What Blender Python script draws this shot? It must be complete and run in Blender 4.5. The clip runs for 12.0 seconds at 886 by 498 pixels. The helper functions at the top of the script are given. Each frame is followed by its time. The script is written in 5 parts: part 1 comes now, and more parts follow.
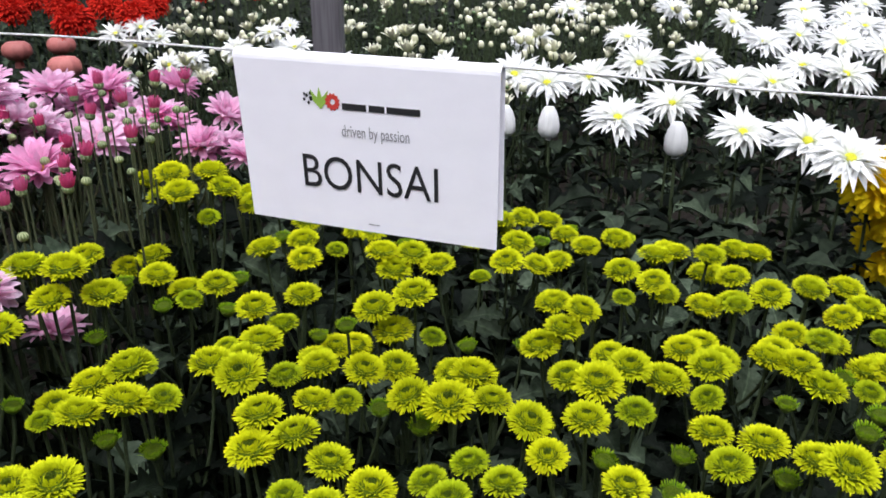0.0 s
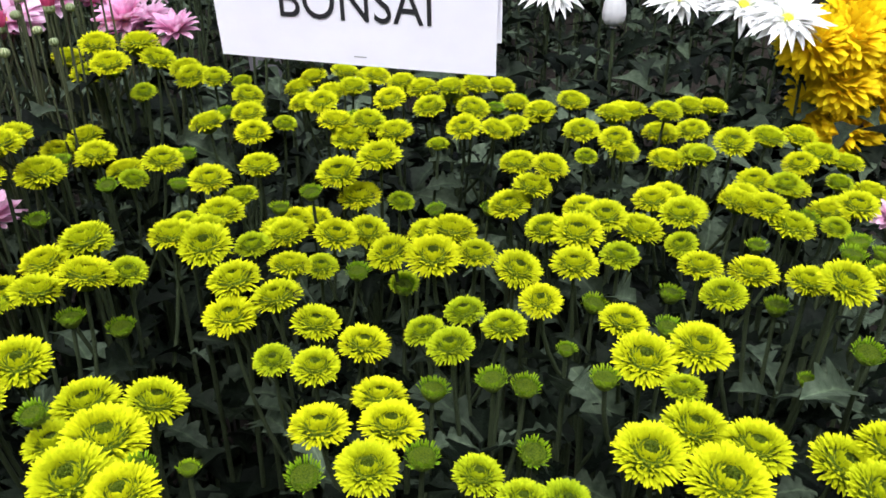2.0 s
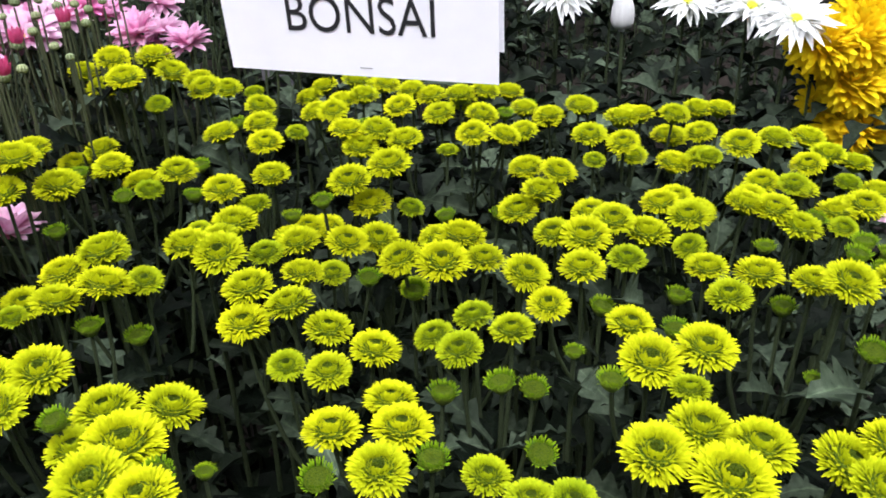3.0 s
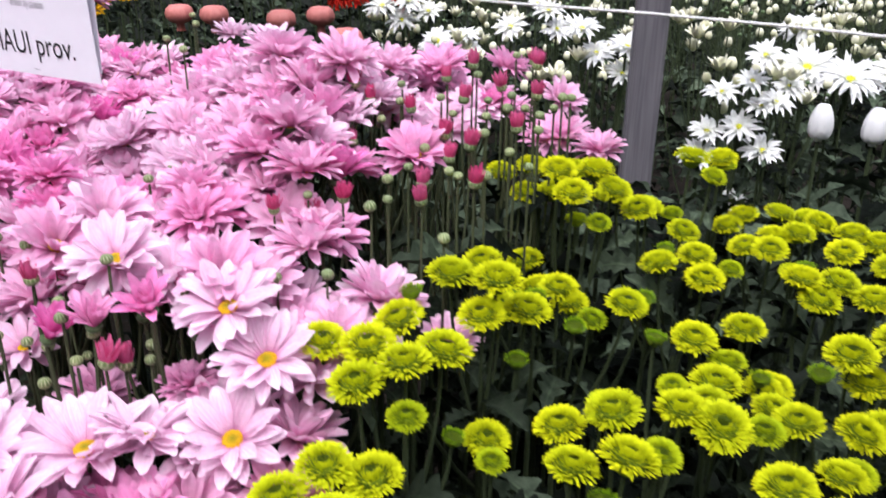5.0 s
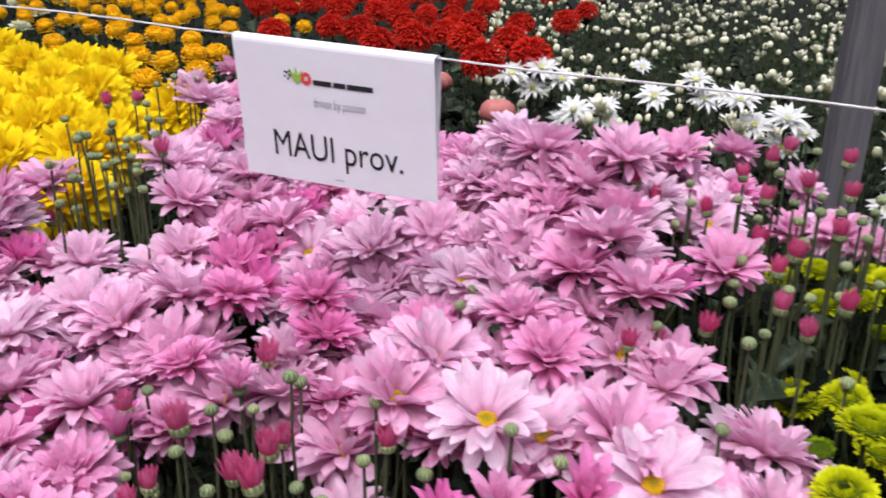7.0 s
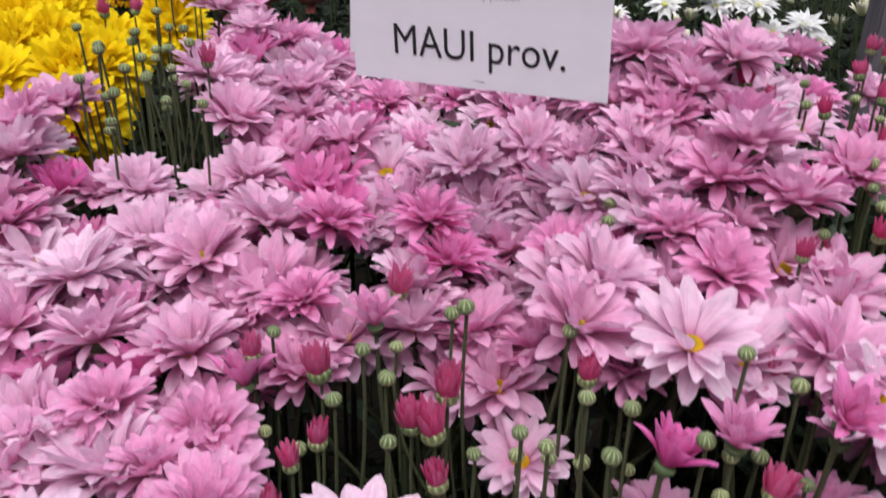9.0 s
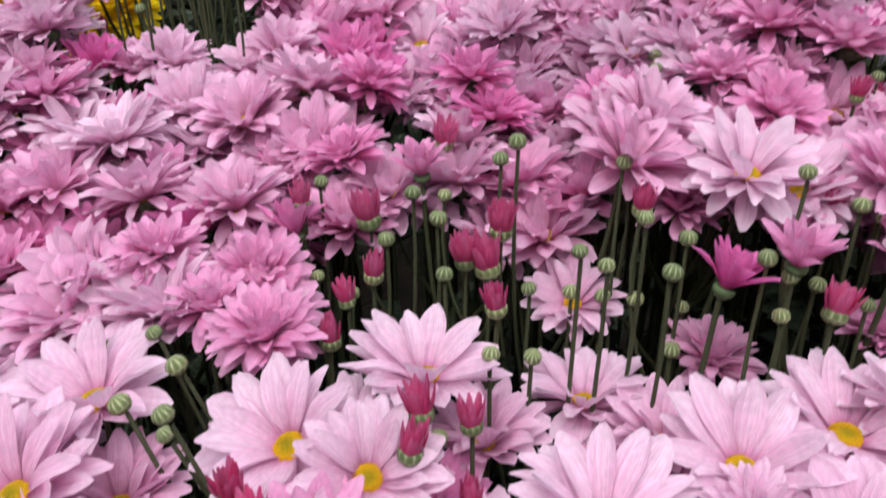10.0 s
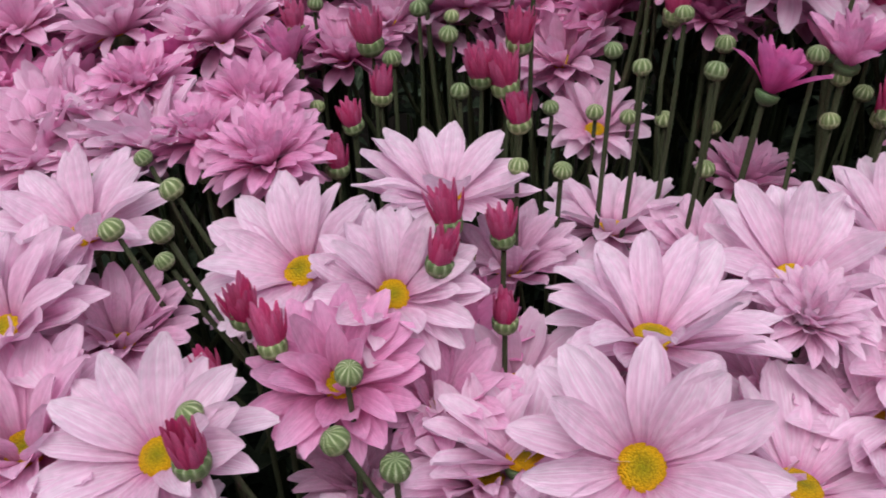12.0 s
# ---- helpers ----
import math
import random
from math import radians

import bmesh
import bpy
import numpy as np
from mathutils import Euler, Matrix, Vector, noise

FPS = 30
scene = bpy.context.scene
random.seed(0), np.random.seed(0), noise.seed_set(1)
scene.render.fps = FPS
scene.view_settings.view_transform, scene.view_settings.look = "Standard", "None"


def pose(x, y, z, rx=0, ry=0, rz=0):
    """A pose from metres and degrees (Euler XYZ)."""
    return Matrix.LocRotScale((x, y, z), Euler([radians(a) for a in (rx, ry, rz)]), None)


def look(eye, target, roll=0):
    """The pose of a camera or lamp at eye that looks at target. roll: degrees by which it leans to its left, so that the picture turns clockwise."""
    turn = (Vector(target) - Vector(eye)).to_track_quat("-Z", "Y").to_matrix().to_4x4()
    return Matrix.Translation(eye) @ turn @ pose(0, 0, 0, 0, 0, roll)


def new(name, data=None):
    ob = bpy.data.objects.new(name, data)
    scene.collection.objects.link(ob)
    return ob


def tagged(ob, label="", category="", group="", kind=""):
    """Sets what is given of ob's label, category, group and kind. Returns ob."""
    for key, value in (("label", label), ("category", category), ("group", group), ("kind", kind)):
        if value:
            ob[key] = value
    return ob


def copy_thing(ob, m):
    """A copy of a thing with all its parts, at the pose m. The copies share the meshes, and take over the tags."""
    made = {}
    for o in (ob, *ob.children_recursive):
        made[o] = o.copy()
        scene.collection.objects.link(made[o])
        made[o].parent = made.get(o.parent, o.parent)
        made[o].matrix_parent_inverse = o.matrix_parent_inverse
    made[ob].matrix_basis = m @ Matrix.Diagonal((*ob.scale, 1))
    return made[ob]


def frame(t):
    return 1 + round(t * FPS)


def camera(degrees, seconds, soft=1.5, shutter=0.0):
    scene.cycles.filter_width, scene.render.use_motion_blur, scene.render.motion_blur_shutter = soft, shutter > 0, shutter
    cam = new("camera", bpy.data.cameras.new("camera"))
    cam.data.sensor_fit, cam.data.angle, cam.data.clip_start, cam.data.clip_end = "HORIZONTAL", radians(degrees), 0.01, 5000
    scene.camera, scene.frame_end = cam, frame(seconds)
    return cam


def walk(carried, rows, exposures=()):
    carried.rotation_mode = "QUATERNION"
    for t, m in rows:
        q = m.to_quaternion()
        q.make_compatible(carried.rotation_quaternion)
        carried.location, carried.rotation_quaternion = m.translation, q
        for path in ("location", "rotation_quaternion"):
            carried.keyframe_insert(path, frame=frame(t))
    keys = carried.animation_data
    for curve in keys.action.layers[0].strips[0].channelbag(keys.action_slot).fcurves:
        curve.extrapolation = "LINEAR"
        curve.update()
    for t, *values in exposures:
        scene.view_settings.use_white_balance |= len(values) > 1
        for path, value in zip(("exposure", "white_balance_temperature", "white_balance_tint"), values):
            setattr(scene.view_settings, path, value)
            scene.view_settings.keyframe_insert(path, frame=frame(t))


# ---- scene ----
cam = camera(56.5, 12.0, soft=1.65, shutter=0.3)
LEVEL = pose(0, 0, 0, 3.8, 0, 0)
PATH = [
    (0, (0.012, 0.052, 1.459), (0.009, 1.866, 0.616), -0.3),
    (0.5, (-0.026, 0.054, 1.451), (0.069, 1.84, 0.554), -0.7),
    (1, (-0.042, 0.06, 1.424), (0.114, 1.797, 0.445), -0.2),
    (1.5, (-0.05, 0.064, 1.403), (0.101, 1.765, 0.362), -0.4),
    (2, (-0.047, 0.061, 1.399), (0.152, 1.759, 0.361), -0.2),
    (2.5, (-0.038, 0.054, 1.398), (0.149, 1.751, 0.356), -1.2),
    (2.7, (-0.036, 0.05, 1.402), (0.149, 1.75, 0.366), -1.8),
    (4.3, (-0.205, 0.08, 1.41), (-0.313, 1.803, 0.4), 0.4),
    (4.5, (-0.247, 0.11, 1.415), (-0.407, 1.84, 0.425), -0.5),
    (5, (-0.331, 0.167, 1.435), (-0.606, 1.94, 0.549), 0.3),
    (5.5, (-0.415, 0.221, 1.443), (-0.702, 2.017, 0.611), 0.3),
    (6, (-0.529, 0.247, 1.453), (-0.696, 2.082, 0.675), 1.3),
    (6.5, (-0.632, 0.247, 1.458), (-0.792, 2.08, 0.673), 0.6),
    (7, (-0.691, 0.259, 1.457), (-0.91, 2.081, 0.662), 0.8),
    (7.2, (-0.716, 0.278, 1.459), (-0.991, 2.106, 0.697), 0.2),
    (8.8, (-0.871, 0.322, 1.432), (-0.915, 2.105, 0.527), 1.6),
    (9, (-0.881, 0.315, 1.408), (-0.888, 2.078, 0.464), 1.6),
    (9.5, (-0.88, 0.296, 1.386), (-0.822, 2.046, 0.421), 0.0),
    (10, (-0.903, 0.285, 1.346), (-0.946, 1.976, 0.279), -0.4),
    (10.5, (-0.885, 0.289, 1.31), (-0.917, 1.895, 0.119), -2.1),
    (11, (-0.895, 0.292, 1.289), (-0.846, 1.85, 0.036), -1.0),
    (11.5, (-0.904, 0.294, 1.283), (-0.866, 1.839, 0.015), -1.4),
    (12, (-0.924, 0.293, 1.284), (-0.927, 1.845, 0.022), -1.6),
]
walk(cam, [(t, LEVEL @ look(eye, target, roll)) for t, eye, target, roll in PATH], [(0.0, 0.92, 6150, 11), (1.0, 0.85, 6150, 11), (1.5, 1.10, 6150, 11), (2.5, 1.34, 6150, 11), (4.5, 1.30, 6200, 13), (5.0, 1.18, 6200, 14), (5.5, 0.99, 6200, 14), (6.5, 0.82, 6250, 14), (7.0, 0.75, 6300, 14), (9.0, 0.50, 6400, 14), (10.0, 0.53, 6400, 13), (11.0, 0.34, 6320, 10), (12.0, 0.24, 6300, 9)])
# ---- end of walk ----
# ---- light ----
world = bpy.data.worlds.new("daylight")
world.use_nodes = True
scene.world = world
wn = world.node_tree.nodes
sky = wn.new("ShaderNodeTexSky")
sky.sky_type, sky.sun_disc = "NISHITA", False
sky.sun_elevation, sky.sun_rotation = radians(62), radians(200)
sky.air_density, sky.dust_density = 1.0, 4.0
tint = wn.new("ShaderNodeHueSaturation")
tint.inputs["Saturation"].default_value = 0.35
world.node_tree.links.new(sky.outputs[0], tint.inputs["Color"])
world.node_tree.links.new(tint.outputs[0], wn["Background"].inputs[0])
wn["Background"].inputs[1].default_value = SKY = 0.15

sun = bpy.data.lights.new("overcast_sun", "SUN")
sun.energy, sun.angle, sun.color = 1.5, radians(50), (1.0, 0.975, 1.0)
new("overcast_sun", sun).matrix_world = look((0.5, -1.2, 5.0), (0, 0, 0))


# ---- materials ----
def shader(name, rough=0.6, spec=0.3):
    m = bpy.data.materials.new(name)
    m.use_nodes = True
    b = m.node_tree.nodes["Principled BSDF"]
    b.inputs["Roughness"].default_value = rough
    b.inputs["Specular IOR Level"].default_value = spec
    return m, m.node_tree.nodes, m.node_tree.links, b


def ramp(n, stops):
    r = n.new("ShaderNodeValToRGB")
    e = r.color_ramp.elements
    while len(e) < len(stops):
        e.new(0.5)
    for k, (at, col) in enumerate(stops):
        e[k].position, e[k].color = at, (*col, 1)
    return r


def mix(n, l, kind, fac, a, b):
    x = n.new("ShaderNodeMix")
    x.data_type, x.blend_type = "RGBA", kind
    for socket, v in ((x.inputs[0], fac), (x.inputs[6], a), (x.inputs[7], b)):
        if isinstance(v, bpy.types.NodeSocket):
            l.new(v, socket)
        else:
            socket.default_value = v if isinstance(v, (int, float)) else (*v, 1)
    return x.outputs[2]


def noise_node(n, l, scale, detail=4.0, vec=None):
    t = n.new("ShaderNodeTexNoise")
    t.inputs["Scale"].default_value, t.inputs["Detail"].default_value = scale, detail
    if vec is not None:
        l.new(vec, t.inputs["Vector"])
    return t.outputs["Fac"]


def bump(n, l, b, height, strength, distance):
    u = n.new("ShaderNodeBump")
    u.inputs["Strength"].default_value, u.inputs["Distance"].default_value = strength, distance
    l.new(height, u.inputs["Height"])
    l.new(u.outputs[0], b.inputs["Normal"])


def thin(m, n, l, b, colour, amount):
    """Lets light through a thin petal or leaf."""
    t, x = n.new("ShaderNodeBsdfTranslucent"), n.new("ShaderNodeMixShader")
    x.inputs[0].default_value = amount
    l.new(colour, t.inputs["Color"])
    l.new(b.outputs[0], x.inputs[1])
    l.new(t.outputs[0], x.inputs[2])
    l.new(x.outputs[0], n["Material Output"].inputs["Surface"])


def petal_material(name, stops_a, stops_b, veins=0.5, through_light=0.25, rough=0.55, spread=0.25, vein=(1.0, 1.0, 1.0), gloss=0.05):
    """Petal: colour from base to tip, between two ramps by the flower's own shade, with fine veins along it."""
    m, n, l, b = shader(name, rough, gloss)
    uv = n.new("ShaderNodeUVMap")
    sep = n.new("ShaderNodeSeparateXYZ")
    l.new(uv.outputs[0], sep.inputs[0])
    info = n.new("ShaderNodeObjectInfo")
    ra, rb = ramp(n, stops_a), ramp(n, stops_b)
    l.new(sep.outputs[1], ra.inputs[0])
    l.new(sep.outputs[1], rb.inputs[0])
    island = n.new("ShaderNodeNewGeometry")
    vary = n.new("ShaderNodeMath")
    vary.operation = "ADD"
    l.new(info.outputs["Random"], vary.inputs[0])
    l.new(island.outputs["Random Per Island"], vary.inputs[1])
    shade = n.new("ShaderNodeSeparateColor")
    l.new(info.outputs["Color"], shade.inputs[0])
    add = n.new("ShaderNodeMath")
    add.operation, add.use_clamp = "MULTIPLY_ADD", True
    l.new(vary.outputs[0], add.inputs[0])
    add.inputs[1].default_value = spread * 0.6
    l.new(shade.outputs[0], add.inputs[2])
    col = mix(n, l, "MIX", add.outputs[0], ra.outputs[0], rb.outputs[0])
    scale = n.new("ShaderNodeMapping")
    scale.inputs["Scale"].default_value = (11.0, 0.6, 1.0)
    l.new(uv.outputs[0], scale.inputs[0])
    streak = noise_node(n, l, 1.6, 3.0, scale.outputs[0])
    dark = ramp(n, [(0.35, tuple(1 - 0.45 * veins * k for k in vein)), (0.62, (1.0, 1.0, 1.0))])
    l.new(streak, dark.inputs[0])
    col = mix(n, l, "MULTIPLY", 1.0, col, dark.outputs[0])
    blotch = ramp(n, [(0.3, (0.86, 0.86, 0.86)), (0.7, (1.06, 1.06, 1.06))])
    l.new(noise_node(n, l, 7.0, 4.0), blotch.inputs[0])
    col = mix(n, l, "MULTIPLY", 1.0, col, blotch.outputs[0])
    l.new(col, b.inputs["Base Color"])
    bump(n, l, b, streak, veins, 0.0008)
    thin(m, n, l, b, col, through_light)
    return m


def leaf_material(name, dark, light, rough=0.55):
    m, n, l, b = shader(name, rough, 0.06)
    uv = n.new("ShaderNodeUVMap")
    sep = n.new("ShaderNodeSeparateXYZ")
    l.new(uv.outputs[0], sep.inputs[0])
    info, island = n.new("ShaderNodeObjectInfo"), n.new("ShaderNodeNewGeometry")
    # Most leaves near black as if shaded, a few paler as if lit.
    lit_share = n.new("ShaderNodeMath")
    lit_share.operation, lit_share.inputs[1].default_value = "POWER", 2.8
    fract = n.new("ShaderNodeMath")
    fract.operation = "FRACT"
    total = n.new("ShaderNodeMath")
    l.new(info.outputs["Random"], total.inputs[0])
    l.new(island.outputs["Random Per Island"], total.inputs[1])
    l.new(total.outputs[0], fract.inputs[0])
    l.new(fract.outputs[0], lit_share.inputs[0])
    col = mix(n, l, "MIX", lit_share.outputs[0], dark, light)
    mid = ramp(n, [(0.44, (1, 1, 1)), (0.49, (1.7, 1.7, 1.6)), (0.51, (1.7, 1.7, 1.6)), (0.56, (1, 1, 1))])
    l.new(sep.outputs[0], mid.inputs[0])
    col = mix(n, l, "MULTIPLY", 1.0, col, mid.outputs[0])
    spots = ramp(n, [(0.3, (0.55, 0.6, 0.55)), (0.7, (1.35, 1.3, 1.3))])
    where = n.new("ShaderNodeTexCoord").outputs["Object"]
    l.new(noise_node(n, l, 110.0, 4.0, where), spots.inputs[0])
    col = mix(n, l, "MULTIPLY", 1.0, col, spots.outputs[0])
    l.new(col, b.inputs["Base Color"])
    bump(n, l, b, noise_node(n, l, 300.0, 3.0, where), 0.8, 0.0015)
    thin(m, n, l, b, col, 0.12)
    return m


def plain_material(name, a, b_col, scale, rough, spec=0.3, relief=0.3, depth=0.001):
    m, n, l, b = shader(name, rough, spec)
    f = noise_node(n, l, scale, 6.0)
    r = ramp(n, [(0.3, a), (0.7, b_col)])
    l.new(f, r.inputs[0])
    info = n.new("ShaderNodeObjectInfo")
    v = ramp(n, [(0.0, (0.85, 0.85, 0.85)), (1.0, (1.12, 1.12, 1.12))])
    l.new(info.outputs["Random"], v.inputs[0])
    l.new(mix(n, l, "MULTIPLY", 1.0, r.outputs[0], v.outputs[0]), b.inputs["Base Color"])
    bump(n, l, b, f, relief, depth)
    return m


PINK = petal_material("pink_petal",
                      [(0.0, (0.68, 0.28, 0.50)), (0.2, (0.86, 0.66, 0.78)), (0.6, (0.90, 0.77, 0.86)), (1.0, (0.92, 0.83, 0.90))],
                      [(0.0, (0.56, 0.05, 0.24)), (0.35, (0.79, 0.16, 0.48)), (1.0, (0.86, 0.27, 0.60))], 0.62, 0.42, 0.5, 0.16, (0.32, 1.0, 0.60), 0.15)
MAGENTA = petal_material("magenta_petal",
                         [(0.0, (0.62, 0.13, 0.24)), (0.4, (0.72, 0.045, 0.19)), (1.0, (0.80, 0.085, 0.27))],
                         [(0.0, (0.72, 0.30, 0.40)), (0.4, (0.77, 0.13, 0.32)), (1.0, (0.85, 0.25, 0.47))], 0.6, 0.4)
LIME = petal_material("lime_petal",
                      [(0.0, (0.58, 0.62, 0.004)), (0.35, (0.68, 0.70, 0.004)), (1.0, (0.76, 0.76, 0.006))],
                      [(0.0, (0.09, 0.19, 0.006)), (0.5, (0.17, 0.31, 0.008)), (1.0, (0.27, 0.42, 0.012))], 0.1, 0.32, 0.6, 0.3)
WHITE = petal_material("white_petal",
                       [(0.0, (0.70, 0.74, 0.50)), (0.25, (0.84, 0.85, 0.84)), (1.0, (0.87, 0.87, 0.88))],
                       [(0.0, (0.62, 0.66, 0.40)), (0.4, (0.82, 0.83, 0.74)), (1.0, (0.88, 0.88, 0.86))], 0.15, 0.30)
CREAM = petal_material("cream_petal",
                       [(0.0, (0.46, 0.50, 0.24)), (0.4, (0.80, 0.79, 0.60)), (1.0, (0.88, 0.87, 0.76))],
                       [(0.0, (0.38, 0.44, 0.16)), (0.4, (0.70, 0.70, 0.44)), (1.0, (0.84, 0.81, 0.64))], 0.4, 0.08)
YELLOW = petal_material("yellow_petal",
                        [(0.0, (0.80, 0.55, 0.004)), (0.4, (0.90, 0.68, 0.006)), (1.0, (0.92, 0.73, 0.010))],
                        [(0.0, (0.74, 0.46, 0.004)), (0.4, (0.87, 0.63, 0.005)), (1.0, (0.90, 0.70, 0.008))], 0.2, 0.35)
ORANGE = petal_material("orange_petal",
                        [(0.0, (0.80, 0.40, 0.004)), (0.4, (0.88, 0.52, 0.006)), (1.0, (0.92, 0.60, 0.010))],
                        [(0.0, (0.76, 0.32, 0.004)), (0.4, (0.86, 0.42, 0.005)), (1.0, (0.90, 0.50, 0.010))], 0.2, 0.1)
RED = petal_material("red_petal",
                     [(0.0, (0.30, 0.010, 0.006)), (0.5, (0.56, 0.020, 0.010)), (1.0, (0.70, 0.040, 0.018))],
                     [(0.0, (0.22, 0.007, 0.005)), (0.5, (0.42, 0.012, 0.009)), (1.0, (0.56, 0.025, 0.013))], 0.2, 0.25)
# Dark end stands in for deep shade, light end for lit leaves.
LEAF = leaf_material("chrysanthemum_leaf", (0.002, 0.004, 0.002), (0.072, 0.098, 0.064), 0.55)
# Stem colour lowered to stand for shade down in the bed.
STEM = plain_material("green_stem", (0.012, 0.020, 0.008), (0.064, 0.082, 0.042), 120.0, 0.6, 0.1)
# The stem again, lighter as if lit, for the pink flowers' upper stalks.
STALK = plain_material("lit_stalk", (0.032, 0.042, 0.019), (0.105, 0.118, 0.064), 120.0, 0.6, 0.1)
CALYX = plain_material("green_calyx", (0.04, 0.075, 0.025), (0.12, 0.18, 0.08), 16.0, 0.5, 0.3, 0.6, 0.0006)


def disc_material():
    m, n, l, b = shader("flower_disc", 0.7, 0.2)
    uv = n.new("ShaderNodeUVMap")
    sep = n.new("ShaderNodeSeparateXYZ")
    l.new(uv.outputs[0], sep.inputs[0])
    r = ramp(n, [(0.0, (0.40, 0.36, 0.010)), (0.35, (0.60, 0.42, 0.008)), (0.6, (0.86, 0.50, 0.005)), (1.0, (0.84, 0.40, 0.004))])
    l.new(sep.outputs[1], r.inputs[0])
    v = ramp(n, [(0.35, (0.75, 0.70, 0.7)), (0.6, (1.15, 1.15, 1.15))])
    l.new(noise_node(n, l, 24.0, 2.0), v.inputs[0])
    l.new(mix(n, l, "MULTIPLY", 1.0, r.outputs[0], v.outputs[0]), b.inputs["Base Color"])
    bump(n, l, b, noise_node(n, l, 24.0, 2.0), 0.7, 0.05)
    return m


def button_material():
    m, n, l, b = shader("green_button", 0.65, 0.2)
    v = ramp(n, [(0.35, (0.10, 0.18, 0.006)), (0.65, (0.26, 0.36, 0.010))])
    l.new(noise_node(n, l, 20.0, 2.0), v.inputs[0])
    l.new(v.outputs[0], b.inputs["Base Color"])
    bump(n, l, b, noise_node(n, l, 20.0, 2.0), 0.9, 0.05)
    return m


def bud_material():
    """Closed bud: pale scale edges over green, redder at the tip as the flower's shade rises."""
    m, n, l, b = shader("bud_scales", 0.5, 0.3)
    uv = n.new("ShaderNodeUVMap")
    sep = n.new("ShaderNodeSeparateXYZ")
    l.new(uv.outputs[0], sep.inputs[0])
    r = ramp(n, [(0.0, (0.11, 0.155, 0.055)), (0.25, (0.18, 0.23, 0.10)), (0.55, (0.40, 0.43, 0.27)), (1.0, (0.68, 0.67, 0.54))])
    l.new(sep.outputs[0], r.inputs[0])
    info = n.new("ShaderNodeObjectInfo")
    v = ramp(n, [(0.0, (0.75, 0.8, 0.75)), (1.0, (1.25, 1.2, 1.15))])
    l.new(info.outputs["Random"], v.inputs[0])
    l.new(mix(n, l, "MULTIPLY", 1.0, r.outputs[0], v.outputs[0]), b.inputs["Base Color"])
    bump(n, l, b, noise_node(n, l, 14.0), 0.4, 0.06)
    return m


DISC, BUTTON, SCALES = disc_material(), button_material(), bud_material()
PALE_DISC = plain_material("pale_disc", (0.52, 0.54, 0.03), (0.80, 0.74, 0.07), 24.0, 0.7, 0.1, 0.6, 0.02)
NET = plain_material("white_net", (0.60, 0.60, 0.60), (0.80, 0.80, 0.80), 300.0, 0.7, 0.2, 0.8, 0.001)
SALMON = plain_material("salmon_cap", (0.30, 0.085, 0.075), (0.42, 0.15, 0.135), 60.0, 0.5, 0.3, 0.5, 0.001)
PAPER = plain_material("white_paper", (0.87, 0.86, 0.92), (0.90, 0.89, 0.95), 8.0, 0.5, 0.35, 0.15, 0.0006)
thin_nodes = PAPER.node_tree
thin(PAPER, thin_nodes.nodes, thin_nodes.links, thin_nodes.nodes["Principled BSDF"], thin_nodes.nodes["Principled BSDF"].inputs["Base Color"].links[0].from_socket, 0.12)
INK = plain_material("black_ink", (0.012, 0.012, 0.014), (0.02, 0.02, 0.022), 200.0, 0.6)
GREY_INK = plain_material("grey_ink", (0.24, 0.24, 0.26), (0.30, 0.30, 0.32), 200.0, 0.6)
RED_INK = plain_material("red_ink", (0.62, 0.05, 0.04), (0.70, 0.07, 0.05), 200.0, 0.6)
GREEN_INK = plain_material("green_ink", (0.25, 0.42, 0.06), (0.32, 0.50, 0.08), 200.0, 0.6)
TWINE_FIBRE = plain_material("white_twine", (0.70, 0.70, 0.70), (0.82, 0.82, 0.82), 900.0, 0.7, 0.2, 0.8, 0.001)
# Soil colour darkened to carry the shade at the foot of the plants.
SOIL = plain_material("dark_soil", (0.006, 0.005, 0.004), (0.018, 0.014, 0.011), 30.0, 0.9, 0.1, 1.0, 0.02)
# Near black so the added walls throw little light back.
WALL = plain_material("dull_wall", (0.018, 0.022, 0.018), (0.030, 0.035, 0.030), 2.0, 0.8)


def post_material():
    m, n, l, b = shader("weathered_post", 0.6, 0.3)
    tc = n.new("ShaderNodeTexCoord")
    mp = n.new("ShaderNodeMapping")
    mp.inputs["Scale"].default_value = (34, 34, 5)
    l.new(tc.outputs["Object"], mp.inputs[0])
    g = noise_node(n, l, 2.0, 6.0, mp.outputs[0])
    r = ramp(n, [(0.3, (0.098, 0.094, 0.104)), (0.7, (0.122, 0.116, 0.128))])
    l.new(g, r.inputs[0])
    s = ramp(n, [(0.35, (0.75, 0.73, 0.76)), (0.6, (1.1, 1.1, 1.1))])
    l.new(noise_node(n, l, 14.0, 5.0), s.inputs[0])
    l.new(mix(n, l, "MULTIPLY", 1.0, r.outputs[0], s.outputs[0]), b.inputs["Base Color"])
    bump(n, l, b, g, 0.4, 0.002)
    return m


POST = post_material()


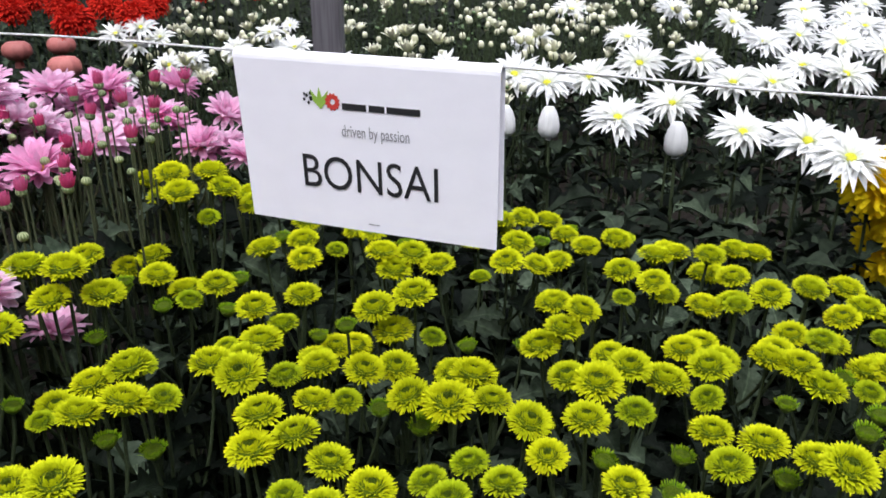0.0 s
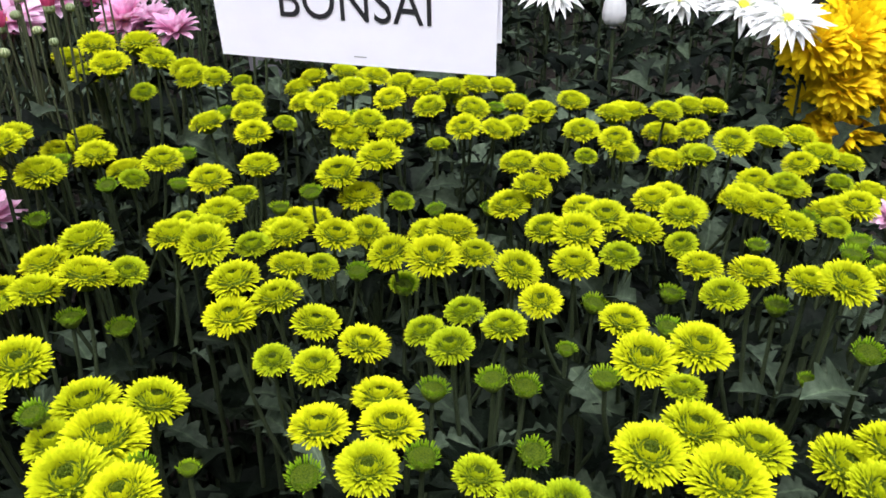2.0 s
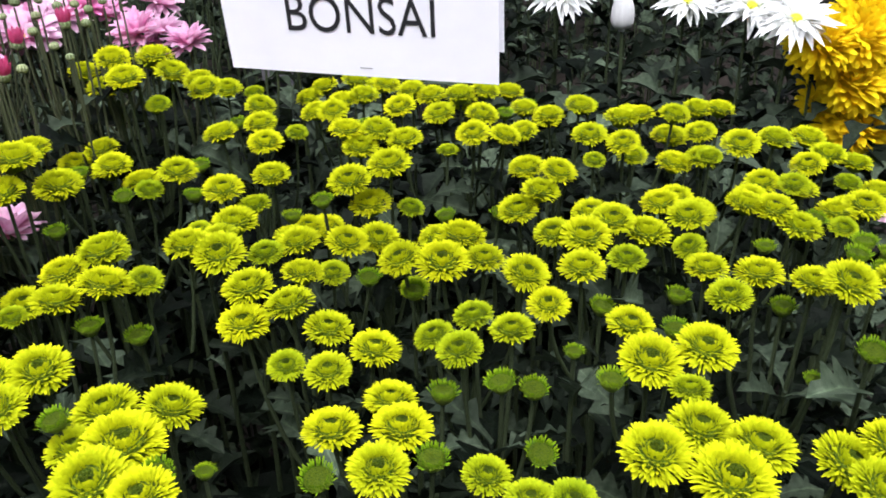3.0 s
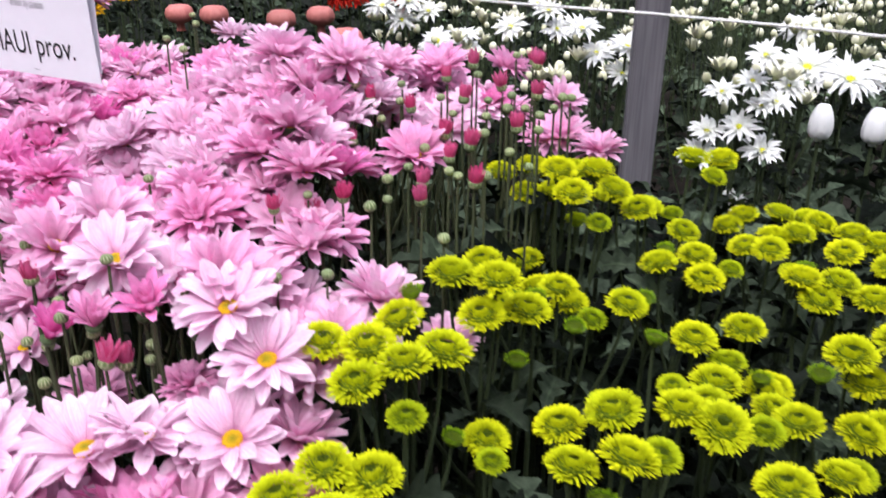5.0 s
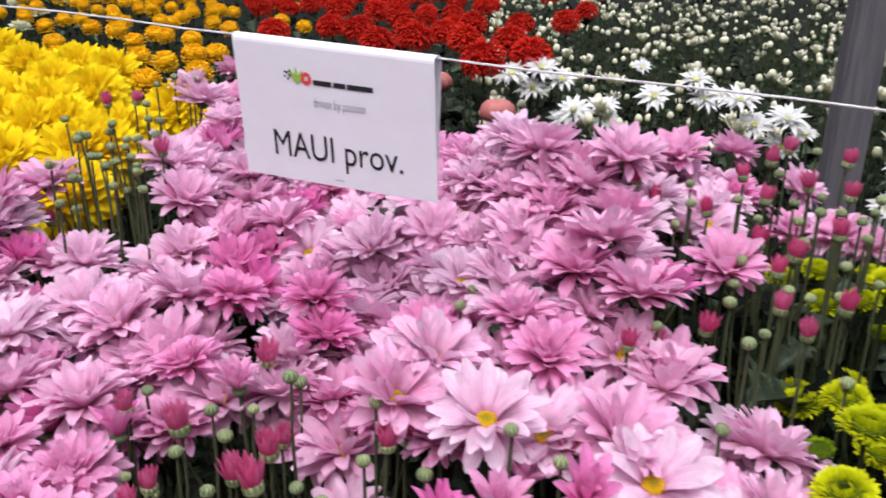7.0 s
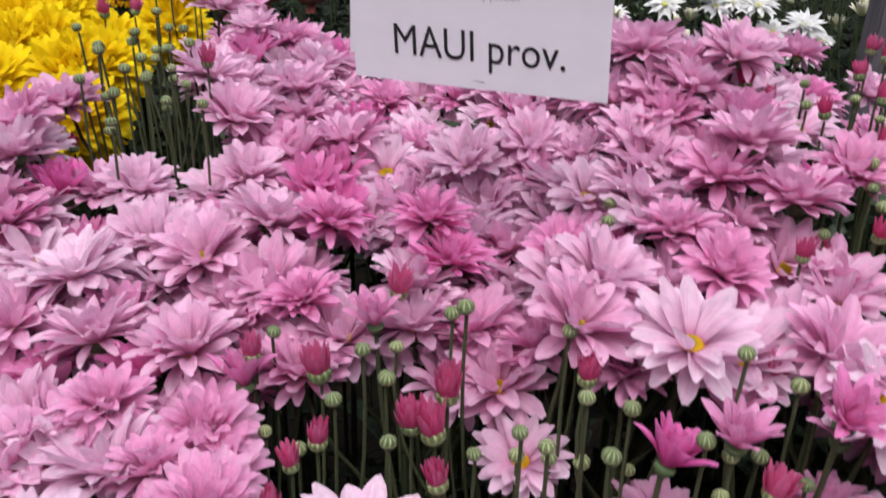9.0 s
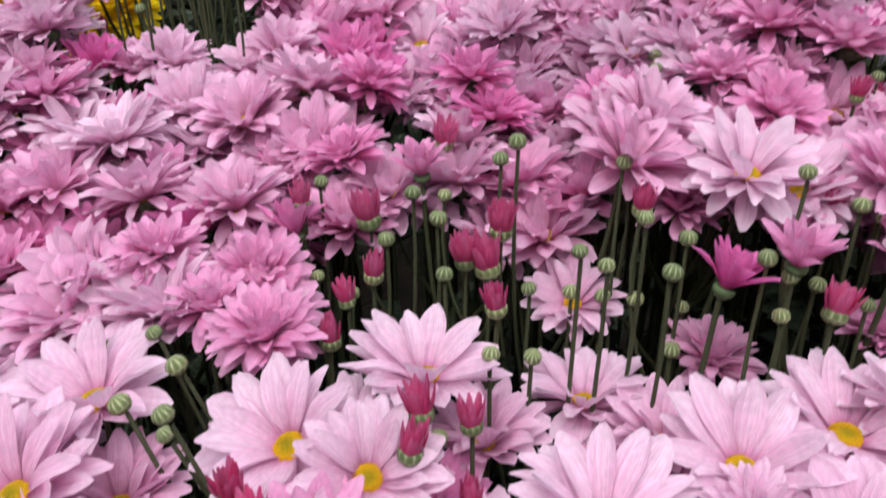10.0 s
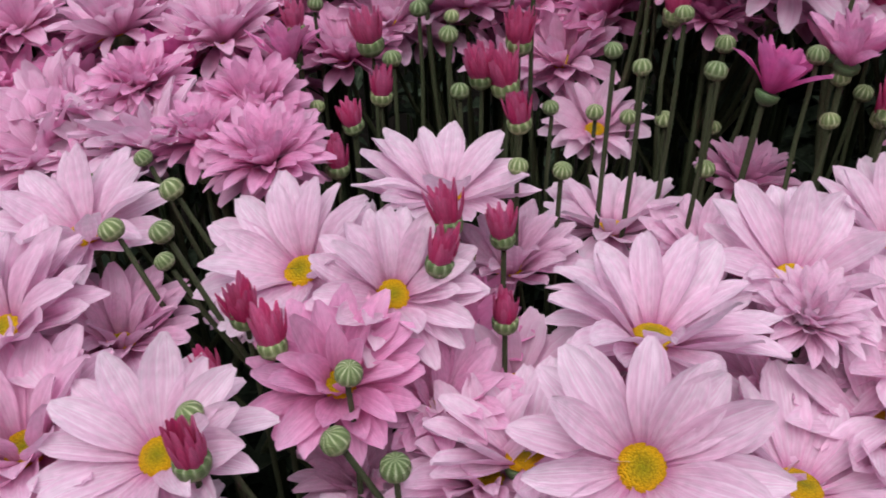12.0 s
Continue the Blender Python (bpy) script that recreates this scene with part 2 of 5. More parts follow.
# ---- geometry helpers ----
class Geo:
    """Gathers points, faces and UVs for one mesh."""

    def __init__(self):
        self.v, self.f, self.uv, self.mat = [], [], [], []

    def grid(self, pts, uv, m=None, slot=0):
        """A sheet of rows x columns of points."""
        rows, cols = pts.shape[:2]
        p = pts.reshape(-1, 3)
        if m is not None:
            a = np.array(m)
            p = p @ a[:3, :3].T + a[:3, 3]
        k = len(self.v)
        self.v.extend(map(tuple, p))
        t = uv.reshape(-1, 2)
        for i in range(rows - 1):
            for j in range(cols - 1):
                q = (i * cols + j, i * cols + j + 1, (i + 1) * cols + j + 1, (i + 1) * cols + j)
                self.f.append(tuple(k + x for x in q))
                self.uv.extend(tuple(t[x]) for x in q)
                self.mat.append(slot)
        return self

    def mesh(self, name, *mats, smooth=True):
        me = bpy.data.meshes.new(name)
        me.from_pydata(self.v, [], self.f)
        layer = me.uv_layers.new(name="UVMap")
        layer.data.foreach_set("uv", np.array(self.uv, dtype=np.float32).ravel())
        for x in mats:
            me.materials.append(x)
        me.polygons.foreach_set("material_index", np.array(self.mat, dtype=np.int32))
        me.polygons.foreach_set("use_smooth", np.full(len(self.f), smooth))
        me.update()
        return me


def place(name, me, parent=None, m=None, colour=None, label=""):
    ob = new(name, me)
    if parent is not None:
        ob.parent = parent
    if m is not None:
        ob.matrix_basis = m
    if colour is not None:
        ob.color = (colour, colour, colour, 1)
    if label:
        ob["label"] = label
    return ob


def blade(length, width, widths, a0, a1, cup, nac=4, twist=0.0, ripple=0.0, wave=0.0):
    """A petal sheet along +x from the origin: widths along it, bending from angle a0 to a1, hollowed by cup."""
    n = len(widths)
    v = np.linspace(0, 1, n)
    ang = a0 + (a1 - a0) * v
    step = length / (n - 1)
    x = np.concatenate([[0], np.cumsum(np.cos(ang[:-1]) * step)])
    z = np.concatenate([[0], np.cumsum(np.sin(ang[:-1]) * step)])
    u = np.linspace(-1, 1, nac + 1)
    w = np.array(widths) * width / 2
    pts = np.zeros((n, nac + 1, 3))
    roll = twist * v[:, None]
    lift = cup * w[:, None] * (u ** 2)[None, :] + ripple * width * np.cos(u * 7.5)[None, :] * (w / w.max())[:, None]
    side = w[:, None] * u[None, :]
    s2, l2 = side * np.cos(roll) - lift * np.sin(roll), side * np.sin(roll) + lift * np.cos(roll)
    pts[:, :, 0] = x[:, None] - l2 * np.sin(ang)[:, None]
    pts[:, :, 1] = s2
    pts[:, :, 2] = z[:, None] + l2 * np.cos(ang)[:, None] + wave * width * np.sin(v[:, None] * 11 + u[None, :] * 2.5 + a1 * 9) * v[:, None]
    uv = np.stack(np.meshgrid((u + 1) / 2, v), -1)
    return pts, uv


def revolve(profile, n=14):
    """Points of a turned profile [(radius, height), ...]; v runs along the profile."""
    a = np.linspace(0, 2 * np.pi, n + 1)
    r, h = np.array([p[0] for p in profile]), np.array([p[1] for p in profile])
    pts = np.stack([r[:, None] * np.cos(a), r[:, None] * np.sin(a), np.repeat(h[:, None], n + 1, 1)], -1)
    return pts, np.stack(np.meshgrid(np.linspace(0, 1, n + 1), np.linspace(0, 1, len(profile))), -1)


def tube(points, radii, n=6):
    """A round stalk through points."""
    p = np.array(points, dtype=float)
    d = np.gradient(p, axis=0)
    d /= np.linalg.norm(d, axis=1)[:, None] + 1e-9
    side = np.cross(d, (0.31, 0.95, 0.05))
    side /= np.linalg.norm(side, axis=1)[:, None] + 1e-9
    other = np.cross(d, side)
    a = np.linspace(0, 2 * np.pi, n + 1)
    r = np.array(radii)[:, None, None]
    pts = p[:, None, :] + r * (side[:, None, :] * np.cos(a)[None, :, None] + other[:, None, :] * np.sin(a)[None, :, None])
    return pts, np.stack(np.meshgrid(np.linspace(0, 1, n + 1), np.linspace(0, 1, len(p))), -1)


def curve_points(a, b, bend, n=6):
    """From a up to b, leaving a upwards and bowed by bend."""
    a, b, bend = Vector(a), Vector(b), Vector(bend)
    mid = (a + b) / 2 + bend
    return [tuple((1 - t) ** 2 * a + 2 * t * (1 - t) * mid + t * t * b) for t in np.linspace(0, 1, n)]


def stalk(parent, name, a, b, bend, r0, r1, n=6, mat=None):
    me = Geo().grid(*tube(curve_points(a, b, bend, n), np.linspace(r0, r1, n))).mesh(name, mat or STALK)
    return place(name, me, parent)


def facing(p, normal, turn, size=1.0):
    q = Vector(normal).normalized().to_track_quat("Z", "Y").to_matrix().to_4x4()
    return Matrix.Translation(p) @ q @ Matrix.Rotation(turn, 4, "Z") @ Matrix.Scale(size, 4)


rng = random.Random(7)
LANCE = (0.28, 0.50, 0.76, 0.95, 1.0, 0.93, 0.70, 0.20)
STRAP = (0.55, 0.8, 0.95, 1.0, 0.95, 0.30)
NARROW = (0.5, 0.8, 1.0, 0.9, 0.5, 0.05)


# ---- leaves ----
def leaf_mesh(length, width, droop, fold):
    v = np.array([0, .10, .20, .27, .33, .40, .47, .53, .60, .67, .73, .80, .88, 1.0])
    w = np.array([.05, .05, .07, .30, .36, .16, .44, .50, .22, .40, .42, .18, .20, 0.01])
    fwd = np.array([0, 0, 0, .05, .03, 0, .06, .04, 0, .05, .04, 0, .03, 0])
    ang = 0.5 - droop * v
    x = np.concatenate([[0], np.cumsum(np.cos(ang[:-1]) * np.diff(v))]) * length
    z = np.concatenate([[0], np.cumsum(np.sin(ang[:-1]) * np.diff(v))]) * length
    u = np.array([-1, -0.5, 0, 0.5, 1])
    pts = np.zeros((len(v), 5, 3))
    pts[:, :, 0] = x[:, None] + fwd[:, None] * length * np.abs(u)[None, :]
    pts[:, :, 1] = w[:, None] * width * u[None, :]
    pts[:, :, 2] = z[:, None] + fold * w[:, None] * width * np.abs(u)[None, :] + 0.04 * width * np.sin(v * 19)[:, None] * (np.abs(u) - 0.4)[None, :]
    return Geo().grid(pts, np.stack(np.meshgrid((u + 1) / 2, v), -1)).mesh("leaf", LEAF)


LEAVES = [leaf_mesh(0.086 * s, 0.039 * s, d, f) for s, d, f in
          ((1.0, 1.2, 0.55), (0.85, 1.7, 0.7), (1.1, 0.9, 0.75), (0.75, 2.0, 0.5), (1.1, 1.5, 0.45), (0.65, 0.6, 0.9))]


def add_leaves(plant, line, count, lo, hi, size=1.0):
    """Leaves set spirally on the main stem between the heights lo and hi (shares of the stem)."""
    for k in range(count):
        t = lo + (hi - lo) * (k + rng.random() * 0.8) / count
        i = min(len(line) - 2, int(t * (len(line) - 1)))
        f = t * (len(line) - 1) - i
        p = Vector(line[i]).lerp(Vector(line[i + 1]), f)
        m = (Matrix.Translation(p) @ Matrix.Rotation(k * 2.4 + rng.uniform(-.5, .5), 4, "Z") @
             Matrix.Rotation(rng.uniform(-.75, .35), 4, "Y") @ Matrix.Rotation(rng.uniform(-.7, .7), 4, "X") @
             Matrix.Scale(size * rng.uniform(0.75, 1.2), 4))
        place("leaf", rng.choice(LEAVES), plant, m)


def start_plant(x, y, label, group, name="chrysanthemum", category="flower plant"):
    plant = new(group.split(" in the")[0].replace(" ", "_").rstrip("s") if name == "chrysanthemum" else name)
    plant.location = (x, y, 0)
    return tagged(plant, label, category, group)


# ---- flower heads: each a template of (receptacle mesh, extra mesh, petals) ----
def cup_geo(r, h, seg=12):
    return revolve([(0.002, -h), (r * 0.55, -h * 0.85), (r * 0.95, -h * 0.4), (r, 0), (r * 0.8, 0.001), (0.0005, 0.0012)], seg)


def dome(r, h, seg=14):
    return revolve([(r, 0), (r * 0.9, h * 0.5), (r * 0.7, h * 0.85), (r * 0.4, h), (r * 0.2, h * 0.94), (0.0003, h * 0.88)][::-1], seg)


UNIT_CUP = Geo().grid(*cup_geo(0.22, 0.24)).mesh("receptacle", CALYX)
UNIT_DISC = Geo().grid(*dome(0.20, 0.075)).mesh("disc", DISC)
for s in UNIT_DISC.vertices:
    s.co.z += 0.012 * math.sin(s.index * 12.9)
PINK_FORMS = ((0.29, 0.32, 0.05, 0.42, 0.05), (0.27, 0.40, -0.05, 0.50, -0.10), (0.30, 0.25, 0.20, 0.36, 0.12),
              (0.26, 0.45, -0.20, 0.52, -0.14), (0.28, 0.15, 0.42, 0.45, 0.04), (0.25, 0.35, -0.35, 0.40, 0.16), (0.28, 0.20, 0.50, 0.50, -0.06))
WIDE = 1.16
PINK_PETALS = {k: [Geo().grid(*blade(0.86, w * f, LANCE, a0, a1, cup, 4, tw, 0.040, 0.05)).mesh("petal", PINK) for w, a0, a1, cup, tw in PINK_FORMS]
               for k, f in (("W", WIDE), ("F", 1.12), ("D", 0.95), ("H", 1.05))}


def pink_layout(kind, skirt=False):
    """Petal places of one head: (variant, matrix) in units of its radius."""
    spots = []
    if kind == "D":
        rings = ((16, 0.12, 0.08, 1.0), (15, 0.10, 0.38, 0.98), (13, 0.08, 0.72, 0.86), (10, 0.05, 1.08, 0.68))
    elif kind == "H":
        rings = ((9, 0.10, 0.62, 1.1), (8, 0.08, 0.92, 1.05), (7, 0.05, 1.2, 0.9))
    elif kind == "F":
        rings = ((14, 0.17, 0.12, 1.0), (14, 0.16, 0.38, 1.04), (12, 0.14, 0.66, 1.0), (5, 0.13, 0.98, 0.8))
    else:
        rings = ((12, 0.17, 0.02, 1.0), (11, 0.16, 0.26, 1.02), (8, 0.15, 0.52, 0.98))
    if skirt and kind != "H":
        rings = ((11, 0.15, -0.34, 0.92),) + rings
    for n, r0, elev, length in rings:
        off = rng.uniform(0, 6)
        for k in range(n):
            if kind in "FW" and rng.random() < (0.03 if elev < 0.4 else 0.25):
                continue
            a = off + 2 * math.pi * (k + rng.uniform(-.22, .22)) / n
            e = elev + rng.uniform(-.13, .15) * (1.5 if skirt else 1)
            s = length * rng.uniform(0.86, 1.08)
            m = (Matrix.Rotation(a, 4, "Z") @ Matrix.Translation((r0, 0, 0.02)) @ Matrix.Rotation(-e, 4, "Y") @
                 Matrix.Rotation(rng.uniform(-.26, .26), 4, "X") @ Matrix.Diagonal((s, s * rng.uniform(0.85, 1.15), s, 1)))
            spots.append((rng.randrange(7), m))
    return spots


def joined(name, spots, variants, *mats):
    """One mesh of many petals."""
    g = Geo()
    for i, m in spots:
        g.grid(*variants[i], m)
    return g.mesh(name, *mats)


PINK_JOINED = {k: [joined("petals", pink_layout(k, True), [blade(0.86, w * f, (0.30, 0.62, 0.88, 1.0, 0.86, 0.30), a0, a1, cup, 3, tw, 0.02, 0.06) for w, a0, a1, cup, tw in PINK_FORMS], PINK) for _ in range(5)]
               for k, f in (("F", 1.15), ("D", 1.0), ("H", 1.05), ("W", WIDE))}
SHADE = {"F": 0.22, "W": -0.08, "D": 0.42, "H": 0.66}


def pink_head(plant, kind, p, normal, r, single, shade=None):
    """Pink daisy head: green receptacle, yellow disc and petals, one by one where single."""
    head = place("flower_head", UNIT_CUP, plant, facing(p, normal, rng.uniform(0, 6.28), r))
    if kind in "FW":
        place("disc", UNIT_DISC, head, Matrix.Translation((0, 0, 0.01)), label="yellow disc with a green middle")
    if shade is None:
        shade = SHADE[kind] + rng.uniform(-0.18, 0.28)
    if single:
        for i, m in pink_layout(kind):
            place("petal", PINK_PETALS[kind][i], head, m, shade)
    else:
        place("petals", rng.choice(PINK_JOINED[kind]), head, None, shade)
    return head


def scaly(profile, count=11, twist=0.5, depth=0.05, n=44, m=14):
    """A bud's closed surface of scales that run up to its top; u is high at the scales' edges."""
    a = np.linspace(0, 2 * np.pi, n + 1)
    t = np.linspace(0, 1, m)
    r = np.interp(t, np.linspace(0, 1, len(profile)), [p[0] for p in profile])
    h = np.interp(t, np.linspace(0, 1, len(profile)), [p[1] for p in profile])
    low = t < 0.42
    turn = np.where(low, 0.5, 0.0) + twist * t
    d = np.abs(((a[None, :] / (2 * np.pi) * count + turn[:, None]) % 1) - 0.5) * 2
    step = np.where(low, t / 0.42, (t - 0.42) / 0.58)[:, None]
    rr = r[:, None] * (1 + depth * (1 - d ** 2) * (0.5 + step * (1 - step) * 2))
    pts = np.stack([rr * np.cos(a), rr * np.sin(a), np.repeat(h[:, None], n + 1, 1)], -1)
    edge = np.clip(np.maximum(d ** 3, np.where(low[:, None], step ** 6, 0)) * (0.45 + 0.55 * t[:, None]), 0, 1)
    return pts, np.stack([edge, np.repeat(t[:, None], n + 1, 1)], -1)


ROUND_BUD = ((0.14, -0.90), (0.64, -0.78), (0.95, -0.38), (1.0, 0.0), (0.88, 0.40), (0.54, 0.70), (0.01, 0.80))
CUP_BUD = ((0.12, -0.95), (0.55, -0.86), (0.84, -0.52), (0.90, -0.12), (0.84, 0.22), (0.60, 0.26), (0.01, 0.20))
BUD_SHAPES = {"B": [Geo().grid(*scaly(ROUND_BUD, c, w)).mesh("bud", SCALES) for c, w in ((11, 0.4), (9, -0.5), (12, 0.2))],
              "P": [Geo().grid(*scaly(CUP_BUD, c, 0.3)).mesh("bud", SCALES) for c in (9, 11)]}
TUFT_SHEETS = [blade(1.0, w, (0.8, 1.0, 1.0, 0.9, 0.65, 0.25), a0, a1, 0.6, 2) for w, a0, a1 in ((0.26, -0.17, 0.26), (0.22, -0.20, 0.36), (0.27, -0.12, 0.16))]
TUFT = [Geo().grid(*t).mesh("petal", MAGENTA) for t in TUFT_SHEETS]


def tuft_layout():
    spots, spread_out = [], rng.uniform(-0.06, 0.22)
    for count, rad, elev, length in ((11, 0.66, 1.46, 2.5), (8, 0.46, 1.49, 2.9), (4, 0.2, 1.5, 3.0)):
        for k in range(count):
            a = 2 * math.pi * (k + rng.uniform(-.2, .2)) / count
            spots.append((rng.randrange(3), Matrix.Rotation(a, 4, "Z") @ Matrix.Translation((rad * 0.9, 0, -0.35)) @
                          Matrix.Rotation(-elev + spread_out + rng.uniform(-.08, .1), 4, "Y") @ Matrix.Scale(length * rng.uniform(0.8, 1.08), 4)))
    return spots


TUFT_JOINED = [joined("petals", tuft_layout(), TUFT_SHEETS, MAGENTA) for _ in range(5)]


def add_bud(plant, kind, p, n, r, near):
    """A closed green bud (B) or an opening bud with a tuft of magenta petals (P)."""
    bud = place("bud", rng.choice(BUD_SHAPES[kind]), plant, facing(p, n, rng.uniform(0, 6), r), rng.random(),
                "closed green bud" if kind == "B" else "opening magenta bud")
    if kind == "P" and near:
        for i, m in tuft_layout():
            place("petal", TUFT[i], bud, m, rng.random())
    elif kind == "P":
        place("petals", rng.choice(TUFT_JOINED), bud, None, rng.random())
    return bud


def pink_plant(heads, single=None, leaves=1):
    """One spray plant of the pink bed. heads: (kind, x, y, z, radius), then the lean of the head to x and y and its shade where known."""
    cx, cy = sum(h[1] for h in heads) / len(heads), sum(h[2] for h in heads) / len(heads)
    top = max(h[3] for h in heads)
    low = min(h[3] for h in heads)
    budded = all(h[0] in "BP" for h in heads)
    plant = start_plant(cx, cy, "pink daisy chrysanthemum stem with tight green and magenta buds" if budded else
                        "pink daisy chrysanthemum spray with open flowers and buds", "pink chrysanthemums in the bed")
    crown = Vector((0, 0, low - (0.12 if budded else 0.10)))
    line = curve_points((rng.uniform(-.02, .02), rng.uniform(-.02, .02), 0.002), crown, (rng.uniform(-.02, .02), rng.uniform(-.02, .02), 0), 8)
    place("stem", Geo().grid(*tube(line, np.linspace(0.0042, 0.0030, 8))).mesh("stem", STEM), plant)
    add_leaves(plant, line, 8 if budded else leaves, 0.70, 1.02)
    if single is None:
        single = any(len(h) > 5 and h[0] not in "BP" and h[2] < 0.6 for h in heads)
    for kind, x, y, z, r, *aim in heads:
        p = Vector((x - cx, y - cy, z))
        out = Vector((p.x, p.y, 0))
        if kind in "BP":
            n = Vector((p.x * 1.2 + rng.uniform(-.2, .2), p.y * 1.2 + rng.uniform(-.2, .2), 1))
        else:
            n = Vector((p.x * 2.5 + rng.uniform(-.34, .34), p.y * 1.5 - 0.06 + rng.uniform(-.34, .30), 1))
        if aim:
            n = Vector((aim[0], aim[1], 1))
        n.normalize()
        base = p - n * (r * (0.22 if kind not in "BP" else 0.9))
        start = Vector(line[-1]).lerp(Vector(line[-2]), rng.random() * 0.6)
        if kind in "BP":
            start = start.lerp(Vector((p.x * 0.8, p.y * 0.8, start.z)), 0.7)
            if aim:
                start += Vector((-aim[0], -aim[1], 0)) * 0.11
        stalk(plant, "flower_stalk", start, base, Vector((out.x, out.y, -0.01)) * 0.35, 0.0017 if kind in "BP" else 0.0024, 0.0013 if kind in "BP" else 0.0018)
        if kind in "BP":
            add_bud(plant, kind, p, n, r * rng.uniform(0.68, 0.88), y < 0.66)
        else:
            pink_head(plant, kind, p, n, r, single, aim[2] if len(aim) > 2 else -0.3 if aim else None)
    return plant


# ---- lime pompon heads ----
RAYS = [blade(1.0, 0.42, (0.5, 0.9, 1.0, 0.4), a0, a1, cup, 1) for a0, a1, cup in ((0.1, 0.7, 0.7), (0.0, 0.95, 0.9), (0.2, 0.45, 0.6))]


def lime_petals(young):
    spots = []
    rings = ((50, 0.66, -0.30, 0.32, -0.02), (56, 0.66, -0.04, 0.32, 0.06), (58, 0.60, 0.18, 0.32, 0.13), (56, 0.53, 0.40, 0.31, 0.20), (50, 0.46, 0.64, 0.28, 0.25), (42, 0.39, 0.88, 0.24, 0.28), (34, 0.33, 1.10, 0.19, 0.30), (22, 0.27, 1.28, 0.14, 0.30)) if not young else \
            ((34, 0.62, 0.62, 0.36, 0.08), (30, 0.58, 0.95, 0.30, 0.11), (26, 0.52, 1.25, 0.24, 0.13))
    for n, r0, elev, length, rise in rings:
        off = rng.uniform(0, 6)
        for k in range(n):
            a = off + 2 * math.pi * (k + rng.uniform(-.25, .25)) / n
            s = length * rng.uniform(0.72, 1.22)
            m = (Matrix.Rotation(a, 4, "Z") @ Matrix.Translation((r0, 0, rise)) @ Matrix.Rotation(-elev - rng.uniform(-.26, .26), 4, "Y") @
                 Matrix.Rotation(rng.uniform(-.4, .4), 4, "X") @ Matrix.Diagonal((s, 0.21, 0.30, 1)))
            spots.append((rng.randrange(3), m))
    return joined("petals", spots, RAYS, LIME)


LIME_OPEN, LIME_YOUNG = [lime_petals(False) for _ in range(6)], [lime_petals(True) for _ in range(3)]


def button_mesh(r, h):
    g = Geo()
    g.grid(*revolve([(0.04, -0.55), (0.34, -0.42), (0.56, -0.12), (0.60, 0.04), (r + 0.1, 0.10), (r, h), (r * 0.7, h + 0.03), (r * 0.35, h), (0.001, h - 0.03)], 16))
    for k in range(46):
        a, q = k * 2.39996, r * 0.95 * math.sqrt(k / 46)
        m = Matrix.Translation((q * math.cos(a), q * math.sin(a), h)) @ Matrix.Rotation(rng.uniform(-.3, .3), 4, "X") @ Matrix.Rotation(-1.5, 4, "Y")
        g.grid(*blade(0.11, 0.05, (1, 0.9, 0.3), 0, 0.3, 0.5, 2), m)
    return g.mesh("button", BUTTON)


BUTTONS = [button_mesh(0.24, 0.18), button_mesh(0.50, 0.20)]


def green_plant(heads, leaves=14):
    """One spray plant of the lime pompon bed. heads: (x, y, z, radius)."""
    cx, cy = sum(h[0] for h in heads) / len(heads), sum(h[1] for h in heads) / len(heads)
    low, top = min(h[2] for h in heads), max(h[2] for h in heads)
    plant = start_plant(cx, cy, "lime green pompon chrysanthemum spray with dark lobed leaves", "lime green chrysanthemums in the bed")
    line = curve_points((rng.uniform(-.02, .02), rng.uniform(-.02, .02), 0.002), (0, 0.01, low - 0.10), (rng.uniform(-.02, .02), rng.uniform(-.02, .02), 0), 8)
    place("stem", Geo().grid(*tube(line, np.linspace(0.0045, 0.0032, 8))).mesh("stem", STEM), plant)
    add_leaves(plant, line, leaves - leaves // 2, 0.76, 1.0, 1.0)
    rise = curve_points(line[-1], (0, 0, low - 0.035), (0, 0, 0), 5)
    add_leaves(plant, rise, leaves // 2, 0.0, 0.85, 0.85)
    for x, y, z, r in heads:
        young = r < 0.0138
        p = Vector((x - cx, y - cy, z))
        n = Vector((p.x * 3.0 + rng.uniform(-.15, .15), p.y * 2.4 - 0.13 + rng.uniform(-.15, .15), 1)).normalized()
        start = Vector(line[-1]).lerp(Vector(line[-2]), rng.random() * 0.8)
        stalk(plant, "flower_stalk", start, p - n * r * 0.5, Vector((p.x, p.y, -0.01)) * 0.4, 0.0024, 0.0018, 6, STEM)
        head = place("flower_head", BUTTONS[1 if young else 0], plant, facing(p, n, rng.uniform(0, 6), r * rng.uniform(1.06, 1.17)), label="lime green flower head")
        place("petals", rng.choice(LIME_YOUNG if young else LIME_OPEN), head, None, (0.75 if young else 0.32 if r < 0.0175 else 0.0) + rng.uniform(0, 0.15))
    return plant


# ---- structure ----
def sheet_mesh(name, x0, x1, y0, y1, n, rough, mat):
    xs, ys = np.linspace(x0, x1, n), np.linspace(y0, y1, n)
    pts = np.array([[(x, y, rough * noise.noise((x * 4, y * 4, 0))) for x in xs] for y in ys])
    return Geo().grid(pts, np.stack(np.meshgrid(np.linspace(0, 1, n), np.linspace(0, 1, n)), -1)).mesh(name, mat)


